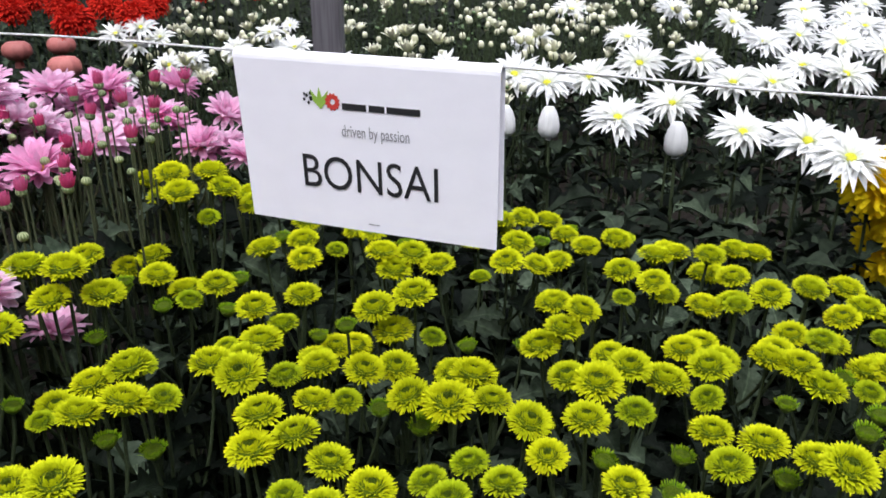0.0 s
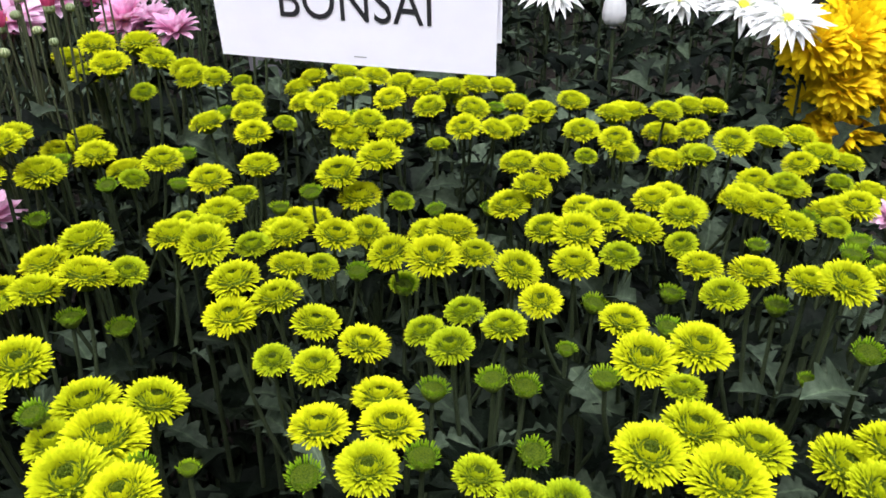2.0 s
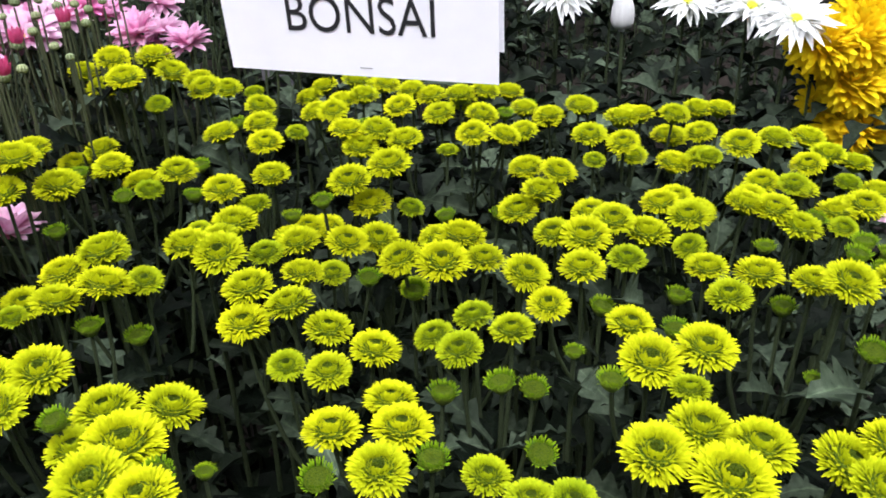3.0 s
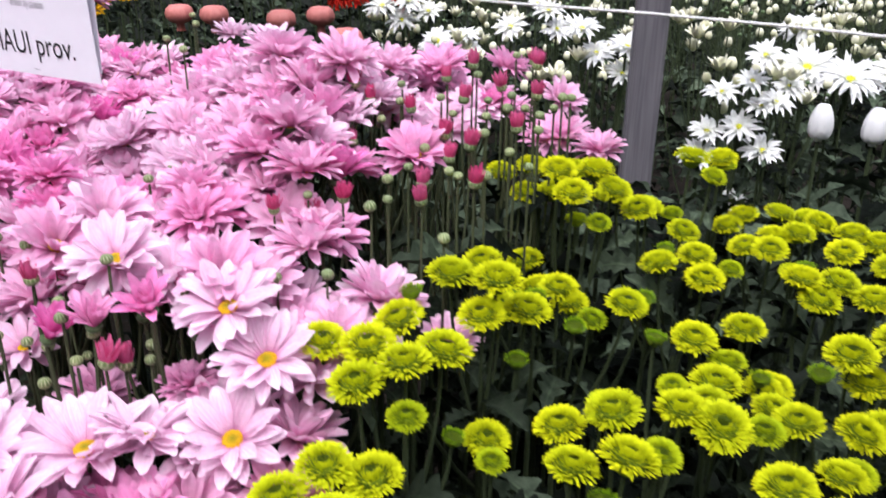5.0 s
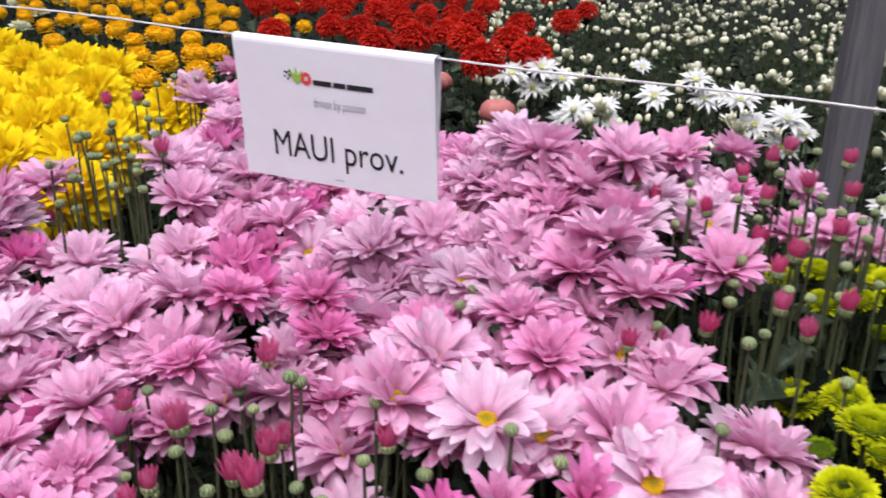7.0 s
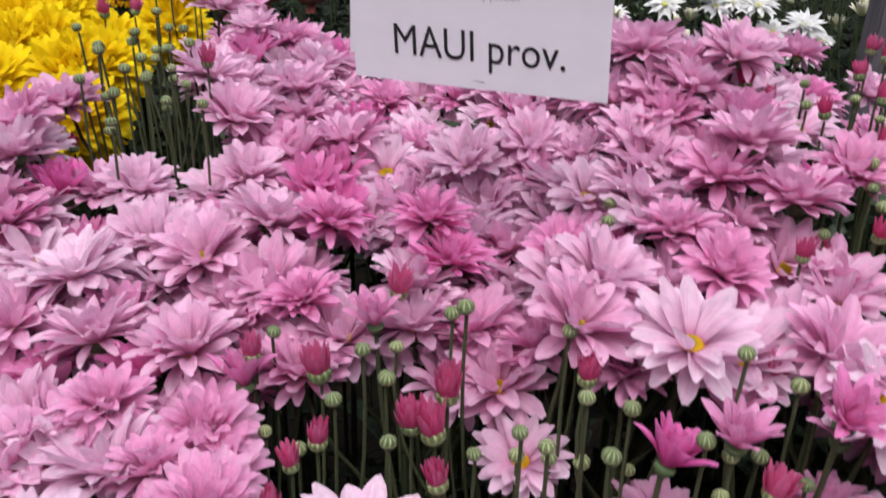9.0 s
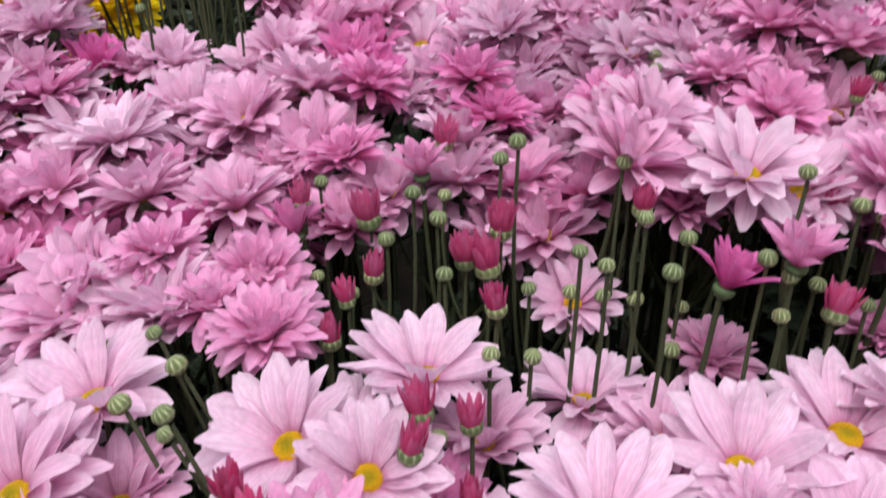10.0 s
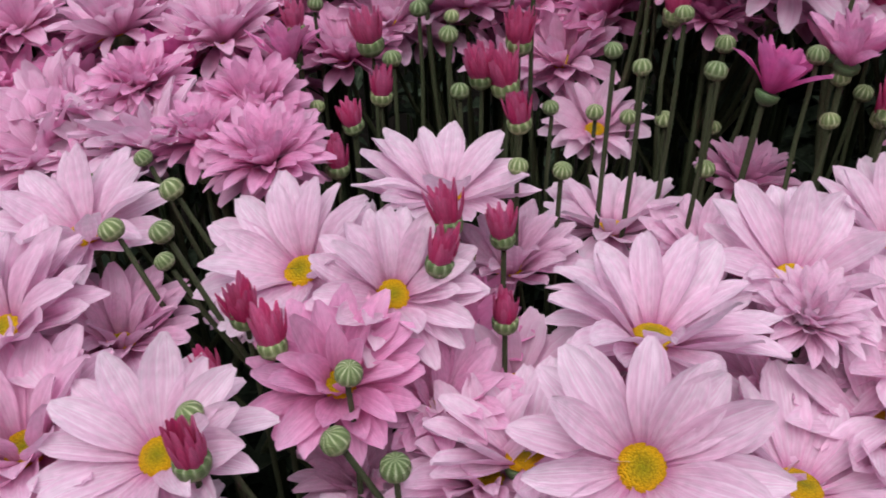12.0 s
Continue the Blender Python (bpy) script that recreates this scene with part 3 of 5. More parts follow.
def box_mesh(name, x0, x1, y0, y1, z0, z1, mat, bevel=0.0):
    bm = bmesh.new()
    bmesh.ops.create_cube(bm, size=1.0)
    for v in bm.verts:
        v.co = ((x0 + x1) / 2 + v.co.x * (x1 - x0), (y0 + y1) / 2 + v.co.y * (y1 - y0), (z0 + z1) / 2 + v.co.z * (z1 - z0))
    if bevel:
        bmesh.ops.bevel(bm, geom=bm.edges[:], offset=bevel, segments=2, affect="EDGES")
    me = bpy.data.meshes.new(name)
    bm.to_mesh(me)
    bm.free()
    me.materials.append(mat)
    return me


tagged(new("ground", sheet_mesh("ground", -9, 9, -4, 11, 90, 0.012, SOIL)), "soil between the flower beds, its colour darkened for deep shade", "ground", kind="structure")
# Walls added out of view to block low sky light from the sides.
for side, x0, x1, y0, y1 in (("north", -7, 7, 9, 9.2), ("south", -7, 7, -4.2, -4), ("west", -7.2, -7, -4.2, 9.2), ("east", 7, 7.2, -4.2, 9.2)):
    tagged(new("wall_" + side, box_mesh("wall_" + side, x0, x1, y0, y1, -0.05, 4.2, WALL)), "dull grey hall wall around the flower beds", "wall", kind="structure")


# ---- post, twine and signs ----
post = tagged(new("wooden_post"), "weathered grey square wooden post standing in the beds", "post")
post.location = (-0.203, 1.545, 0)
shaft = place("shaft", box_mesh("shaft", -0.028, 0.028, -0.024, 0.024, -0.02, 2.1, POST, 0.004), post)
far_post = copy_thing(post, pose(-2.75, 2.57, 0))
near_post = copy_thing(post, pose(2.15, -0.30, 0))

TWINE = ((-2.75, 1.642), (-1.343, 1.0437), (-0.776, 0.8022), (-0.416, 0.6546), (0.051, 0.4969), (0.259, 0.4161), (2.15, -0.318))


def on_twine(x):
    """The point of the taut twine over x."""
    for (xa, ya), (xb, yb) in zip(TWINE, TWINE[1:]):
        if x <= xb:
            break
    y = ya + (yb - ya) * (x - xa) / (xb - xa)
    return Vector((x, y, 1.4123 + 0.0665 * (y - 1.0437)))


twine_points = [tuple(on_twine(-2.73 + 4.88 * k / 60) + Vector((0, 0, 0.001 * math.sin(k * 1.7)))) for k in range(61)]
tagged(new("twine", Geo().grid(*tube(twine_points, [0.0009] * 61, 6)).mesh("twine", TWINE_FIBRE)), "thin white twine stretched over the flower beds", "string")
far_post.location = (-2.755, on_twine(-2.75).y + 0.03, 0)
near_post.location = (2.178, on_twine(2.15).y + 0.02, 0)

def text_mesh(words, width, height, mat):
    """Flat letters in the built-in font, fitted to a width and a capital height, standing on the x axis."""
    c = bpy.data.curves.new("lettering", "FONT")
    c.body, c.resolution_u = words, 4
    ob = new("lettering", c)
    bpy.context.view_layer.update()
    me = bpy.data.meshes.new_from_object(ob.evaluated_get(bpy.context.evaluated_depsgraph_get()))
    bpy.data.objects.remove(ob)
    co = np.array([v.co[:] for v in me.vertices])
    x0, x1 = co[:, 0].min(), co[:, 0].max()
    cap = co[:, 1].max()
    for v in me.vertices:
        v.co = ((v.co.x - x0) / (x1 - x0) * width, v.co.y / cap * height, 0)
    me.materials.clear()
    me.materials.append(mat)
    return me


def flat_mesh(name, faces, mat):
    bm = bmesh.new()
    for f in faces:
        bm.faces.new([bm.verts.new((*p, 0)) for p in f])
    me = bpy.data.meshes.new(name)
    bm.to_mesh(me)
    bm.free()
    me.materials.append(mat)
    return me


def bar(x, y, w, h, mat):
    return flat_mesh("bar", [[(x + w * k / 4, y), (x + w * (k + 1) / 4, y), (x + w * (k + 1) / 4, y + h), (x + w * k / 4, y + h)] for k in range(4)], mat)


def gear(x, y, rx, ry, mat):
    def at(k, s):
        return (x + rx * s * math.cos(k * math.pi / 12), y + ry * s * math.sin(k * math.pi / 12))
    return flat_mesh("gear", [[at(k, 1 if k % 2 else 0.78), at(k + 1, 0.78 if k % 2 else 1), at(k + 1, 0.32), at(k, 0.32)] for k in range(24)], mat)


def dots(x, y, rx, ry, mat):
    spots = ((0, 0, 1.1), (-1.9, 1.2, 0.8), (-1.2, -1.8, 0.8), (-3.2, -0.6, 0.7), (-0.2, 2.2, 0.9), (-3.0, 1.8, 0.6))
    return flat_mesh("dots", [[(x + rx * (dx + s * 0.8 * math.cos(k * 0.785)), y + ry * (dy + s * math.sin(k * 0.785))) for k in range(8)] for dx, dy, s in spots], mat)


def sprig(x, y, sx, sy, mat):
    blades = []
    for a in (-0.5, 0.0, 0.5):
        d, n = (math.sin(a), math.cos(a)), (math.cos(a), -math.sin(a))
        blades.append([(x + sx * (d[0] * t + n[0] * w), y + sy * (d[1] * t + n[1] * w)) for t, w in ((0, 0.02), (0.5, 0.14), (1, 0.0), (0.5, -0.14))])
    return flat_mesh("sprig", blades, mat)


def sign(x_left, x_right, low_left, low_right, words, text_box, height, label):
    """A sheet of paper folded over the twine. low_left, low_right: the front's lower corners, along the twine and down;
    text_box: left and right share of the width, baseline share from the top."""
    a, b = on_twine(x_left), on_twine(x_right)
    right = (b - a).normalized()
    back = Vector((-right.y, right.x, 0)).normalized()
    width = (b - a).length
    thing = tagged(new("paper_sign"), label, "sign", "paper signs on the twine")
    m = Matrix.Identity(4)
    for i, axis in enumerate((right, back, right.cross(back).normalized())):
        m.col[i] = (*axis, 0)
    m.translation = a + Vector((0, 0, 0.0012))
    thing.matrix_basis = m

    def front(u, t, off=0.0):
        """A point of the front, u across and t down."""
        x = (1 - t) * u * width + t * ((1 - u) * low_left[0] + u * low_right[0])
        h = t * ((1 - u) * low_left[1] + u * low_right[1])
        bow = 0.006 + 0.0012 * math.sin(u * 3.1) * t - 0.002 * t
        return (x, -bow - off, h)
    us, rows = np.linspace(0, 1, 13), []
    for t in np.linspace(1, 0.045, 12):
        rows.append([front(u, t) for u in us])
    for k in range(1, 8):
        g = math.pi * (1 - k / 8)
        rows.append([(u * width, 0.006 * math.cos(g), -0.0055 + 0.0065 * math.sin(g)) for u in us])
    for t in np.linspace(0.05, 0.985, 10):
        rows.append([(u * width + 0.004 * t, 0.006 - 0.005 * t, t * -0.108) for u in us])
    me = Geo().grid(np.array(rows), np.stack(np.meshgrid(us, np.linspace(0, 1, len(rows))), -1)).mesh("sheet", PAPER, smooth=False)
    sheet = place("sheet", me, thing)
    sol = sheet.modifiers.new("thickness", "SOLIDIFY")
    sol.thickness = 0.00025

    def printed(name, me, x=0.0, y=0.0, text=""):
        """Lays a flat print on the paper; x and y in shares of the sheet, y up from its top."""
        for v in me.vertices:
            v.co = front(x + v.co.x, -(y + v.co.y), 0.0005)
        place(name, me, thing, label=text)
    x0, x1, base = text_box
    printed("lettering", text_mesh(words, x1 - x0, height, INK), x0, -base, "black printed name")
    printed("lettering", text_mesh("driven by passion", 0.26, 0.066, GREY_INK), 0.415, -0.445, "small grey printed line")
    printed("logo_dots", dots(0.302, -0.245, 0.0085, 0.0135, INK), text="black dots")
    printed("logo_sprig", sprig(0.336, -0.302, 0.075, 0.125, GREEN_INK), text="green sprig")
    printed("logo_wheel", gear(0.386, -0.255, 0.031, 0.052, RED_INK), text="red toothed wheel")
    for p, q in ((0.422, 0.515), (0.525, 0.585), (0.593, 0.718)):
        printed("logo_bar", bar(p, -0.292, q - p, 0.036, INK), text="dark printed bar")
    printed("print_line", bar(0.50, -0.955, 0.045, 0.005, GREY_INK))
    return thing


sign(-0.137, 0.051, (0.008, -0.124), (0.200, -0.127), "BONSAI", (0.245, 0.78, 0.765), 0.195, "white folded paper sign with black lettering over lime green flowers")
sign(-0.963, -0.773, (0.0125, -0.123), (0.2145, -0.115), "MAUI prov.", (0.18, 0.845, 0.83), 0.185, "white folded paper sign with black lettering over pink flowers")


# ---- single-headed plants of the other beds ----
def petal_dome(rings, sheets, mat, flat=1.0, name="petals", core=0.35, lift=0.0):
    """Rings of (count, base radius, elevation, length, width, height) in units of the head's radius."""
    g = Geo()
    if core:
        g.grid(*revolve([(0.02, -core * 0.6), (core, -core * 0.2), (core, core * 0.4), (core * 0.6, core * 0.75), (0.001, core * 0.85)], 10))
    for n, r0, elev, length, width, h in rings:
        off = rng.uniform(0, 6)
        for k in range(n):
            a = off + 2 * math.pi * (k + rng.uniform(-.3, .3)) / n
            s = length * rng.uniform(0.85, 1.15)
            m = (Matrix.Rotation(a, 4, "Z") @ Matrix.Translation((r0, 0, h + rng.uniform(-lift, lift))) @ Matrix.Rotation(-elev - rng.uniform(-.15, .15) * (1 + 12 * lift), 4, "Y") @
                 Matrix.Rotation(rng.uniform(-.35, .35), 4, "X") @ Matrix.Diagonal((s, width, min(s, 1) * flat, 1)))
            g.grid(*sheets[rng.randrange(len(sheets))], m)
    return g.mesh(name, mat)


FLAT = [blade(1, 1, NARROW, 0.15, -0.35, 0.25, 2), blade(1, 1, NARROW, 0.3, -0.6, 0.3, 2), blade(1, 1, NARROW, 0.2, 0.1, 0.2, 2)]
SHORT = (0.6, 1.0, 0.95, 0.35)
BROAD = [blade(1, 1, SHORT, 0.1, 0.5, 0.4, 2), blade(1, 1, SHORT, 0.0, 0.7, 0.5, 2)]
QUILL = [blade(1, 1, SHORT, 0.3, -0.9, 0.3, 2), blade(1, 1, SHORT, 0.2, -0.5, 0.35, 2)]
SPIDER = [petal_dome(((17, .12, -.08, .92, .23, 0), (16, .11, .10, .92, .22, .02), (14, .1, .28, .82, .20, .03), (10, .14, .5, .46, .17, .04)), FLAT, WHITE, core=0.1) for _ in range(4)]
DAISY = [petal_dome(((13, .14, .05, .9, .28, 0), (11, .12, .3, .8, .26, .02), (7, .1, .7, .55, .22, .03)), FLAT, WHITE, core=0.1) for _ in range(4)]
POMPON = [petal_dome(((20, .62, -1.0, .28, .20, -.42), (24, .74, -.6, .26, .20, -.24), (26, .80, -.2, .25, .20, -.02), (26, .78, .15, .24, .20, .20), (22, .68, .5, .24, .20, .38), (17, .54, .8, .24, .20, .52), (12, .36, 1.1, .24, .19, .61), (7, .15, 1.35, .22, .18, .65)), BROAD, ORANGE, core=0.74, lift=0.05)
          for _ in range(3)]
CREAMY = [petal_dome(((16, .5, -.2, .5, .24, -.05), (16, .48, .1, .46, .24, .08), (14, .42, .45, .40, .24, .2), (12, .32, .85, .34, .22, .28), (8, .18, 1.2, .26, .2, .3)), BROAD, CREAM, core=0.45) for _ in range(2)]
CRIMSON = [petal_dome(((34, .60, -.95, .34, .13, -.24), (40, .68, -.6, .32, .13, -.10), (40, .70, -.25, .31, .13, .06), (38, .66, .05, .31, .13, .20), (34, .56, .35, .31, .13, .33), (27, .43, .65, .31, .12, .43), (19, .28, .95, .30, .09, .50), (11, .12, 1.3, .27, .09, .54)), QUILL, RED, core=0.62, lift=0.08) for _ in range(4)]
FINE = [blade(1, 1, SHORT, 0.15, 0.4, 0, 1), blade(1, 1, SHORT, 0.3, -0.5, 0, 1), blade(1, 1, SHORT, 0.1, -0.2, 0, 1)]
GOLD = [petal_dome(((24, .44, -.85, .48, .19, -.27), (30, .50, -.45, .50, .19, -.14), (32, .51, -.12, .50, .19, .0), (32, .49, .16, .50, .19, .12), (28, .44, .42, .48, .19, .22), (24, .36, .70, .46, .18, .31), (18, .26, .96, .42, .17, .38), (12, .14, 1.25, .36, .16, .42)), FINE, YELLOW, core=0.45, lift=0.06) for _ in range(4)]


def ribbed(profile, ribs, depth, n=14):
    pts, uv = revolve(profile, n)
    a = np.linspace(0, 2 * np.pi, n + 1)
    pts[:, :, :2] *= (1 - depth * np.abs(np.sin(a * ribs / 2)) ** 6)[None, :, None]
    return pts, np.stack([uv[:, :, 0] * 3, uv[:, :, 1]], -1)


BUD_TIP = [Geo().grid(*ribbed(((0.25, -0.9), (0.7, -0.7), (0.98, -0.1), (0.95, 0.55), (0.72, 1.05), (top, 1.35), (top * 0.4, 1.25), (0.01, 1.2)), k, 0.16)).mesh("bud", CREAM)
           for top, k in ((0.42, 7), (0.55, 6), (0.30, 8))]
OPEN_TIP = [petal_dome(((9, .3, .75, 1.5, .5, 0), (8, .25, 1.05, 1.5, .5, 0), (5, .12, 1.35, 1.3, .45, 0)), FINE, CREAM, core=0.3) for _ in range(3)]
TINY_BUD = Geo().grid(*revolve([(0.2, -0.8), (0.8, -0.55), (1.0, 0.0), (0.7, 0.55), (0.001, 0.8)], 8)).mesh("bud", CALYX)
EYE = Geo().grid(*dome(0.16, 0.10)).mesh("disc", PALE_DISC)
SMALL_CUP = Geo().grid(*cup_geo(0.34, 0.34, 10)).mesh("receptacle", CALYX)


def single_plant(x, y, z, r, heads, label, group, disc=False, tilt=0.25, leaves=5, leaf_size=1.0, shade=0.0, z_leaf=0.72):
    """A stem from the ground with one flower head."""
    plant = start_plant(x, y, label, group)
    n = Vector((rng.uniform(-.2, .2), -tilt + rng.uniform(-.15, .15), 1)).normalized()
    p = Vector((0, 0, z))
    line = curve_points((rng.uniform(-.03, .03), rng.uniform(-.02, .04), 0.002), p - n * r * 0.3, (rng.uniform(-.02, .02), rng.uniform(-.02, .02), 0), 8)
    place("stem", Geo().grid(*tube(line, np.linspace(0.0045, 0.003, 8), 5)).mesh("stem", STEM), plant)
    add_leaves(plant, line, leaves, z_leaf, 0.97, leaf_size)
    head = place("flower_head", SMALL_CUP, plant, facing(p, n, rng.uniform(0, 6), r * rng.uniform(0.93, 1.07)))
    place("petals", rng.choice(heads), head, None, shade + rng.uniform(-0.1, 0.4))
    if disc:
        place("disc", EYE, head, Matrix.Translation((0, 0, 0.06)), label="yellow disc")
    return plant


def spider_plant(x, y, z):
    return single_plant(x, y, z, 0.070, SPIDER, "large white spider chrysanthemum with a yellow-green eye", "white spider chrysanthemums", True, 0.50, 6, 1.0)


def daisy_plant(x, y, z):
    return single_plant(x, y, z, rng.uniform(0.030, 0.043), DAISY, "white daisy chrysanthemum with a small yellow eye", "white daisy chrysanthemums", True, 0.6, 4, 0.8)


def red_plant(x, y, z):
    return single_plant(x, y, z, 0.047, CRIMSON, "deep red chrysanthemum with drooping quilled petals", "red chrysanthemums", False, 0.1, 3, 1.2)


def orange_plant(x, y, z):
    return single_plant(x, y, z, 0.031, POMPON, "orange-yellow pompon chrysanthemum on a tall stem", "orange pompon chrysanthemums", False, 0.1, 3, 1.2)


def cream_plant(x, y, z):
    return single_plant(x, y, z, 0.040, CREAMY, "cream white pompon chrysanthemum on a tall stem", "cream pompon chrysanthemums", False, 0.15, 3, 1.2)


def yellow_plant(x, y, z):
    return single_plant(x, y, z, 0.066, GOLD, "bright yellow decorative chrysanthemum with ruffled petals", "yellow chrysanthemums", False, 0.8, 2, 1.0)


def capped(x, y, z, r, squash, mat, label, group, prof):
    """A flower head wrapped in a gathered net cap."""
    plant = start_plant(x, y, label, group)
    p = Vector((0, 0, z))
    line = curve_points((0.01, 0.02, 0.002), p - Vector((0, 0, r * squash)), (0.01, 0, 0), 8)
    place("stem", Geo().grid(*tube(line, np.linspace(0.005, 0.0035, 8), 5)).mesh("stem", STEM), plant)
    add_leaves(plant, line, 6, 0.6, 0.95, 1.2)
    pts, uv = revolve([(a * r, b * r * squash) for a, b in prof], 48)
    a = np.linspace(0, 2 * np.pi, 49)
    pts[:, :, :2] *= (1 + 0.05 * np.cos(a * 9))[None, :, None]
    place("net_cap", Geo().grid(pts, uv).mesh("net_cap", mat), plant, Matrix.Translation(p))
    return plant


def capped_white(x, y, z):
    capped(x, y, z, 0.022, 1.5, NET, "white chrysanthemum bud wrapped in a white net cap", "net-capped flower heads",
           [(0.30, -1.12), (0.24, -0.98), (0.72, -0.90), (0.97, -0.62), (1.0, -0.25), (0.93, 0.20), (0.76, 0.60), (0.52, 0.92), (0.40, 1.02), (0.02, 1.0)])


def salmon_capped(x, y, z):
    capped(x, y, z, 0.033, 0.72, SALMON, "chrysanthemum head wrapped in a salmon pink net cap", "net-capped flower heads",
           [(0.32, -1.75), (0.26, -1.05), (0.66, -0.85), (0.97, -0.42), (1.0, 0.02), (0.90, 0.46), (0.64, 0.78), (0.34, 0.84), (0.14, 0.70), (0.02, 0.68)])


def bud_plant(x, y, z, count=9, open_share=0.08):
    """A tall spray of cream buds."""
    plant = start_plant(x, y, "tall chrysanthemum spray covered in cream buds", "cream bud chrysanthemums")
    line = curve_points((0.0, 0.0, 0.002), (rng.uniform(-.02, .02), rng.uniform(-.02, .02), z - 0.14), (0.01, 0.01, 0), 8)
    place("stem", Geo().grid(*tube(line, np.linspace(0.0045, 0.003, 8), 5)).mesh("stem", STEM), plant)
    add_leaves(plant, line, 3, 0.75, 1.0, 0.8)
    for k in range(count):
        a = k * 2.4 + rng.uniform(-.4, .4)
        d = 0.075 * math.sqrt((k + 0.5) / count)
        p = Vector((d * math.cos(a), d * math.sin(a), z + rng.uniform(-.06, .03) - d * 0.3))
        start = Vector(line[-1]).lerp(Vector(line[-3]), rng.random())
        stalk(plant, "flower_stalk", start, p - Vector((0, 0, 0.008)), Vector((p.x, p.y, -0.02)) * 0.4, 0.0020, 0.0014, 5, STEM)
        n = Vector((p.x * 2, p.y * 2, 1)).normalized()
        if rng.random() < open_share:
            place("opening_flower", rng.choice(OPEN_TIP), plant, facing(p, n, a, 0.019), 0.2, "opening white flower")
        elif rng.random() < 0.35:
            place("small_bud", TINY_BUD, plant, facing(p, n, a, rng.uniform(0.005, 0.007)), label="tiny pale green bud")
        else:
            place("bud", rng.choice(BUD_TIP), plant, facing(p, n, a, rng.uniform(0.0072, 0.0112)), rng.random(), "cream bud")
    return plant


def gather(plants, name, label):
    """Joins far plants, too many to count, into one mesh."""
    bpy.context.view_layer.update()
    v, f, uv, slots, mat, k = [], [], [], [], [], 0
    parts = [o for p in plants for o in p.children_recursive]
    for o in parts:
        if o.type != "MESH":
            continue
        me = o.data
        co = np.empty(len(me.vertices) * 3, dtype=np.float32)
        me.vertices.foreach_get("co", co)
        w = np.array(o.matrix_world)
        v.append(co.reshape(-1, 3) @ w[:3, :3].T + w[:3, 3])
        idx = np.empty(len(me.loops), dtype=np.int32)
        me.loops.foreach_get("vertex_index", idx)
        f.append(idx.reshape(-1, 4) + k)
        t = np.empty(len(me.loops) * 2, dtype=np.float32)
        me.uv_layers[0].data.foreach_get("uv", t)
        uv.append(t)
        if me.materials[0] not in slots:
            slots.append(me.materials[0])
        mat.append(np.full(len(me.polygons), slots.index(me.materials[0]), dtype=np.int32))
        k += len(me.vertices)
    whole = bpy.data.meshes.new(name)
    whole.from_pydata(np.vstack(v), [], np.vstack(f))
    whole.uv_layers.new(name="UVMap").data.foreach_set("uv", np.concatenate(uv))
    for s in slots:
        whole.materials.append(s)
    whole.polygons.foreach_set("material_index", np.concatenate(mat))
    whole.polygons.foreach_set("use_smooth", np.full(len(whole.polygons), True))
    whole.update()
    bpy.data.batch_remove(parts + list(plants))
    ob = tagged(new(name, whole), label, "flowers", kind="stuff")
    ob.color = (0.15, 0.15, 0.15, 1)
    return ob


# ---- the plants, bed by bed ----
green_plant([(0.235, 0.286, 1.06, 0.0195), (0.246, 0.332, 1.037, 0.0212), (0.197, 0.352, 1.04, 0.0208), (0.167, 0.327, 1.038, 0.0252), (0.17, 0.384, 1.032, 0.0232), (0.128, 0.356, 1.039, 0.0236), (0.173, 0.415, 1.042, 0.015)])
green_plant([(-0.544, 0.413, 1.03, 0.02), (-0.529, 0.437, 1.035, 0.022), (-0.506, 0.421, 1.02, 0.022), (-0.489, 0.492, 1.02, 0.022), (-0.471, 0.51, 1.05, 0.022), (-0.519, 0.533, 1.043, 0.022), (-0.428, 0.48, 1.018, 0.022), (-0.449, 0.535, 1.006, 0.018)])
green_plant([(-0.433, 0.416, 1.03, 0.022), (-0.395, 0.408, 1.03, 0.022), (-0.369, 0.429, 1.02, 0.022)])
green_plant([(-0.236, 0.383, 1.037, 0.025), (-0.195, 0.386, 1.036, 0.0135), (-0.23, 0.436, 1.024, 0.0272), (-0.27, 0.448, 1.014, 0.0193), (-0.28, 0.453, 1.036, 0.0135), (-0.206, 0.483, 1.017, 0.0228), (-0.257, 0.488, 1.016, 0.0246), (-0.291, 0.5, 0.992, 0.0132)])
green_plant([(-0.09, 0.363, 1.04, 0.0135), (-0.051, 0.36, 1.045, 0.0198), (-0.082, 0.413, 1.037, 0.0208), (-0.034, 0.405, 1.04, 0.0205), (-0.016, 0.376, 1.035, 0.0135), (-0.04, 0.438, 1.039, 0.0185), (0.016, 0.35, 1.04, 0.0155), (-0.0, 0.46, 1.024, 0.0135)])
green_plant([(0.055, 0.369, 1.037, 0.0129), (0.041, 0.441, 1.043, 0.0135), (0.071, 0.466, 1.015, 0.0135), (0.057, 0.484, 1.06, 0.0164), (0.015, 0.472, 1.054, 0.0171), (0.032, 0.52, 1.053, 0.0161), (-0.002, 0.502, 1.049, 0.0157)])
green_plant([(-0.36, 0.496, 1.01, 0.02), (-0.341, 0.507, 1.04, 0.02), (-0.324, 0.469, 1.04, 0.02), (-0.308, 0.514, 1.04, 0.0232), (-0.328, 0.56, 0.994, 0.0132), (-0.309, 0.578, 1.065, 0.0209), (-0.285, 0.57, 1.042, 0.0135), (-0.269, 0.58, 1.076, 0.0228)])
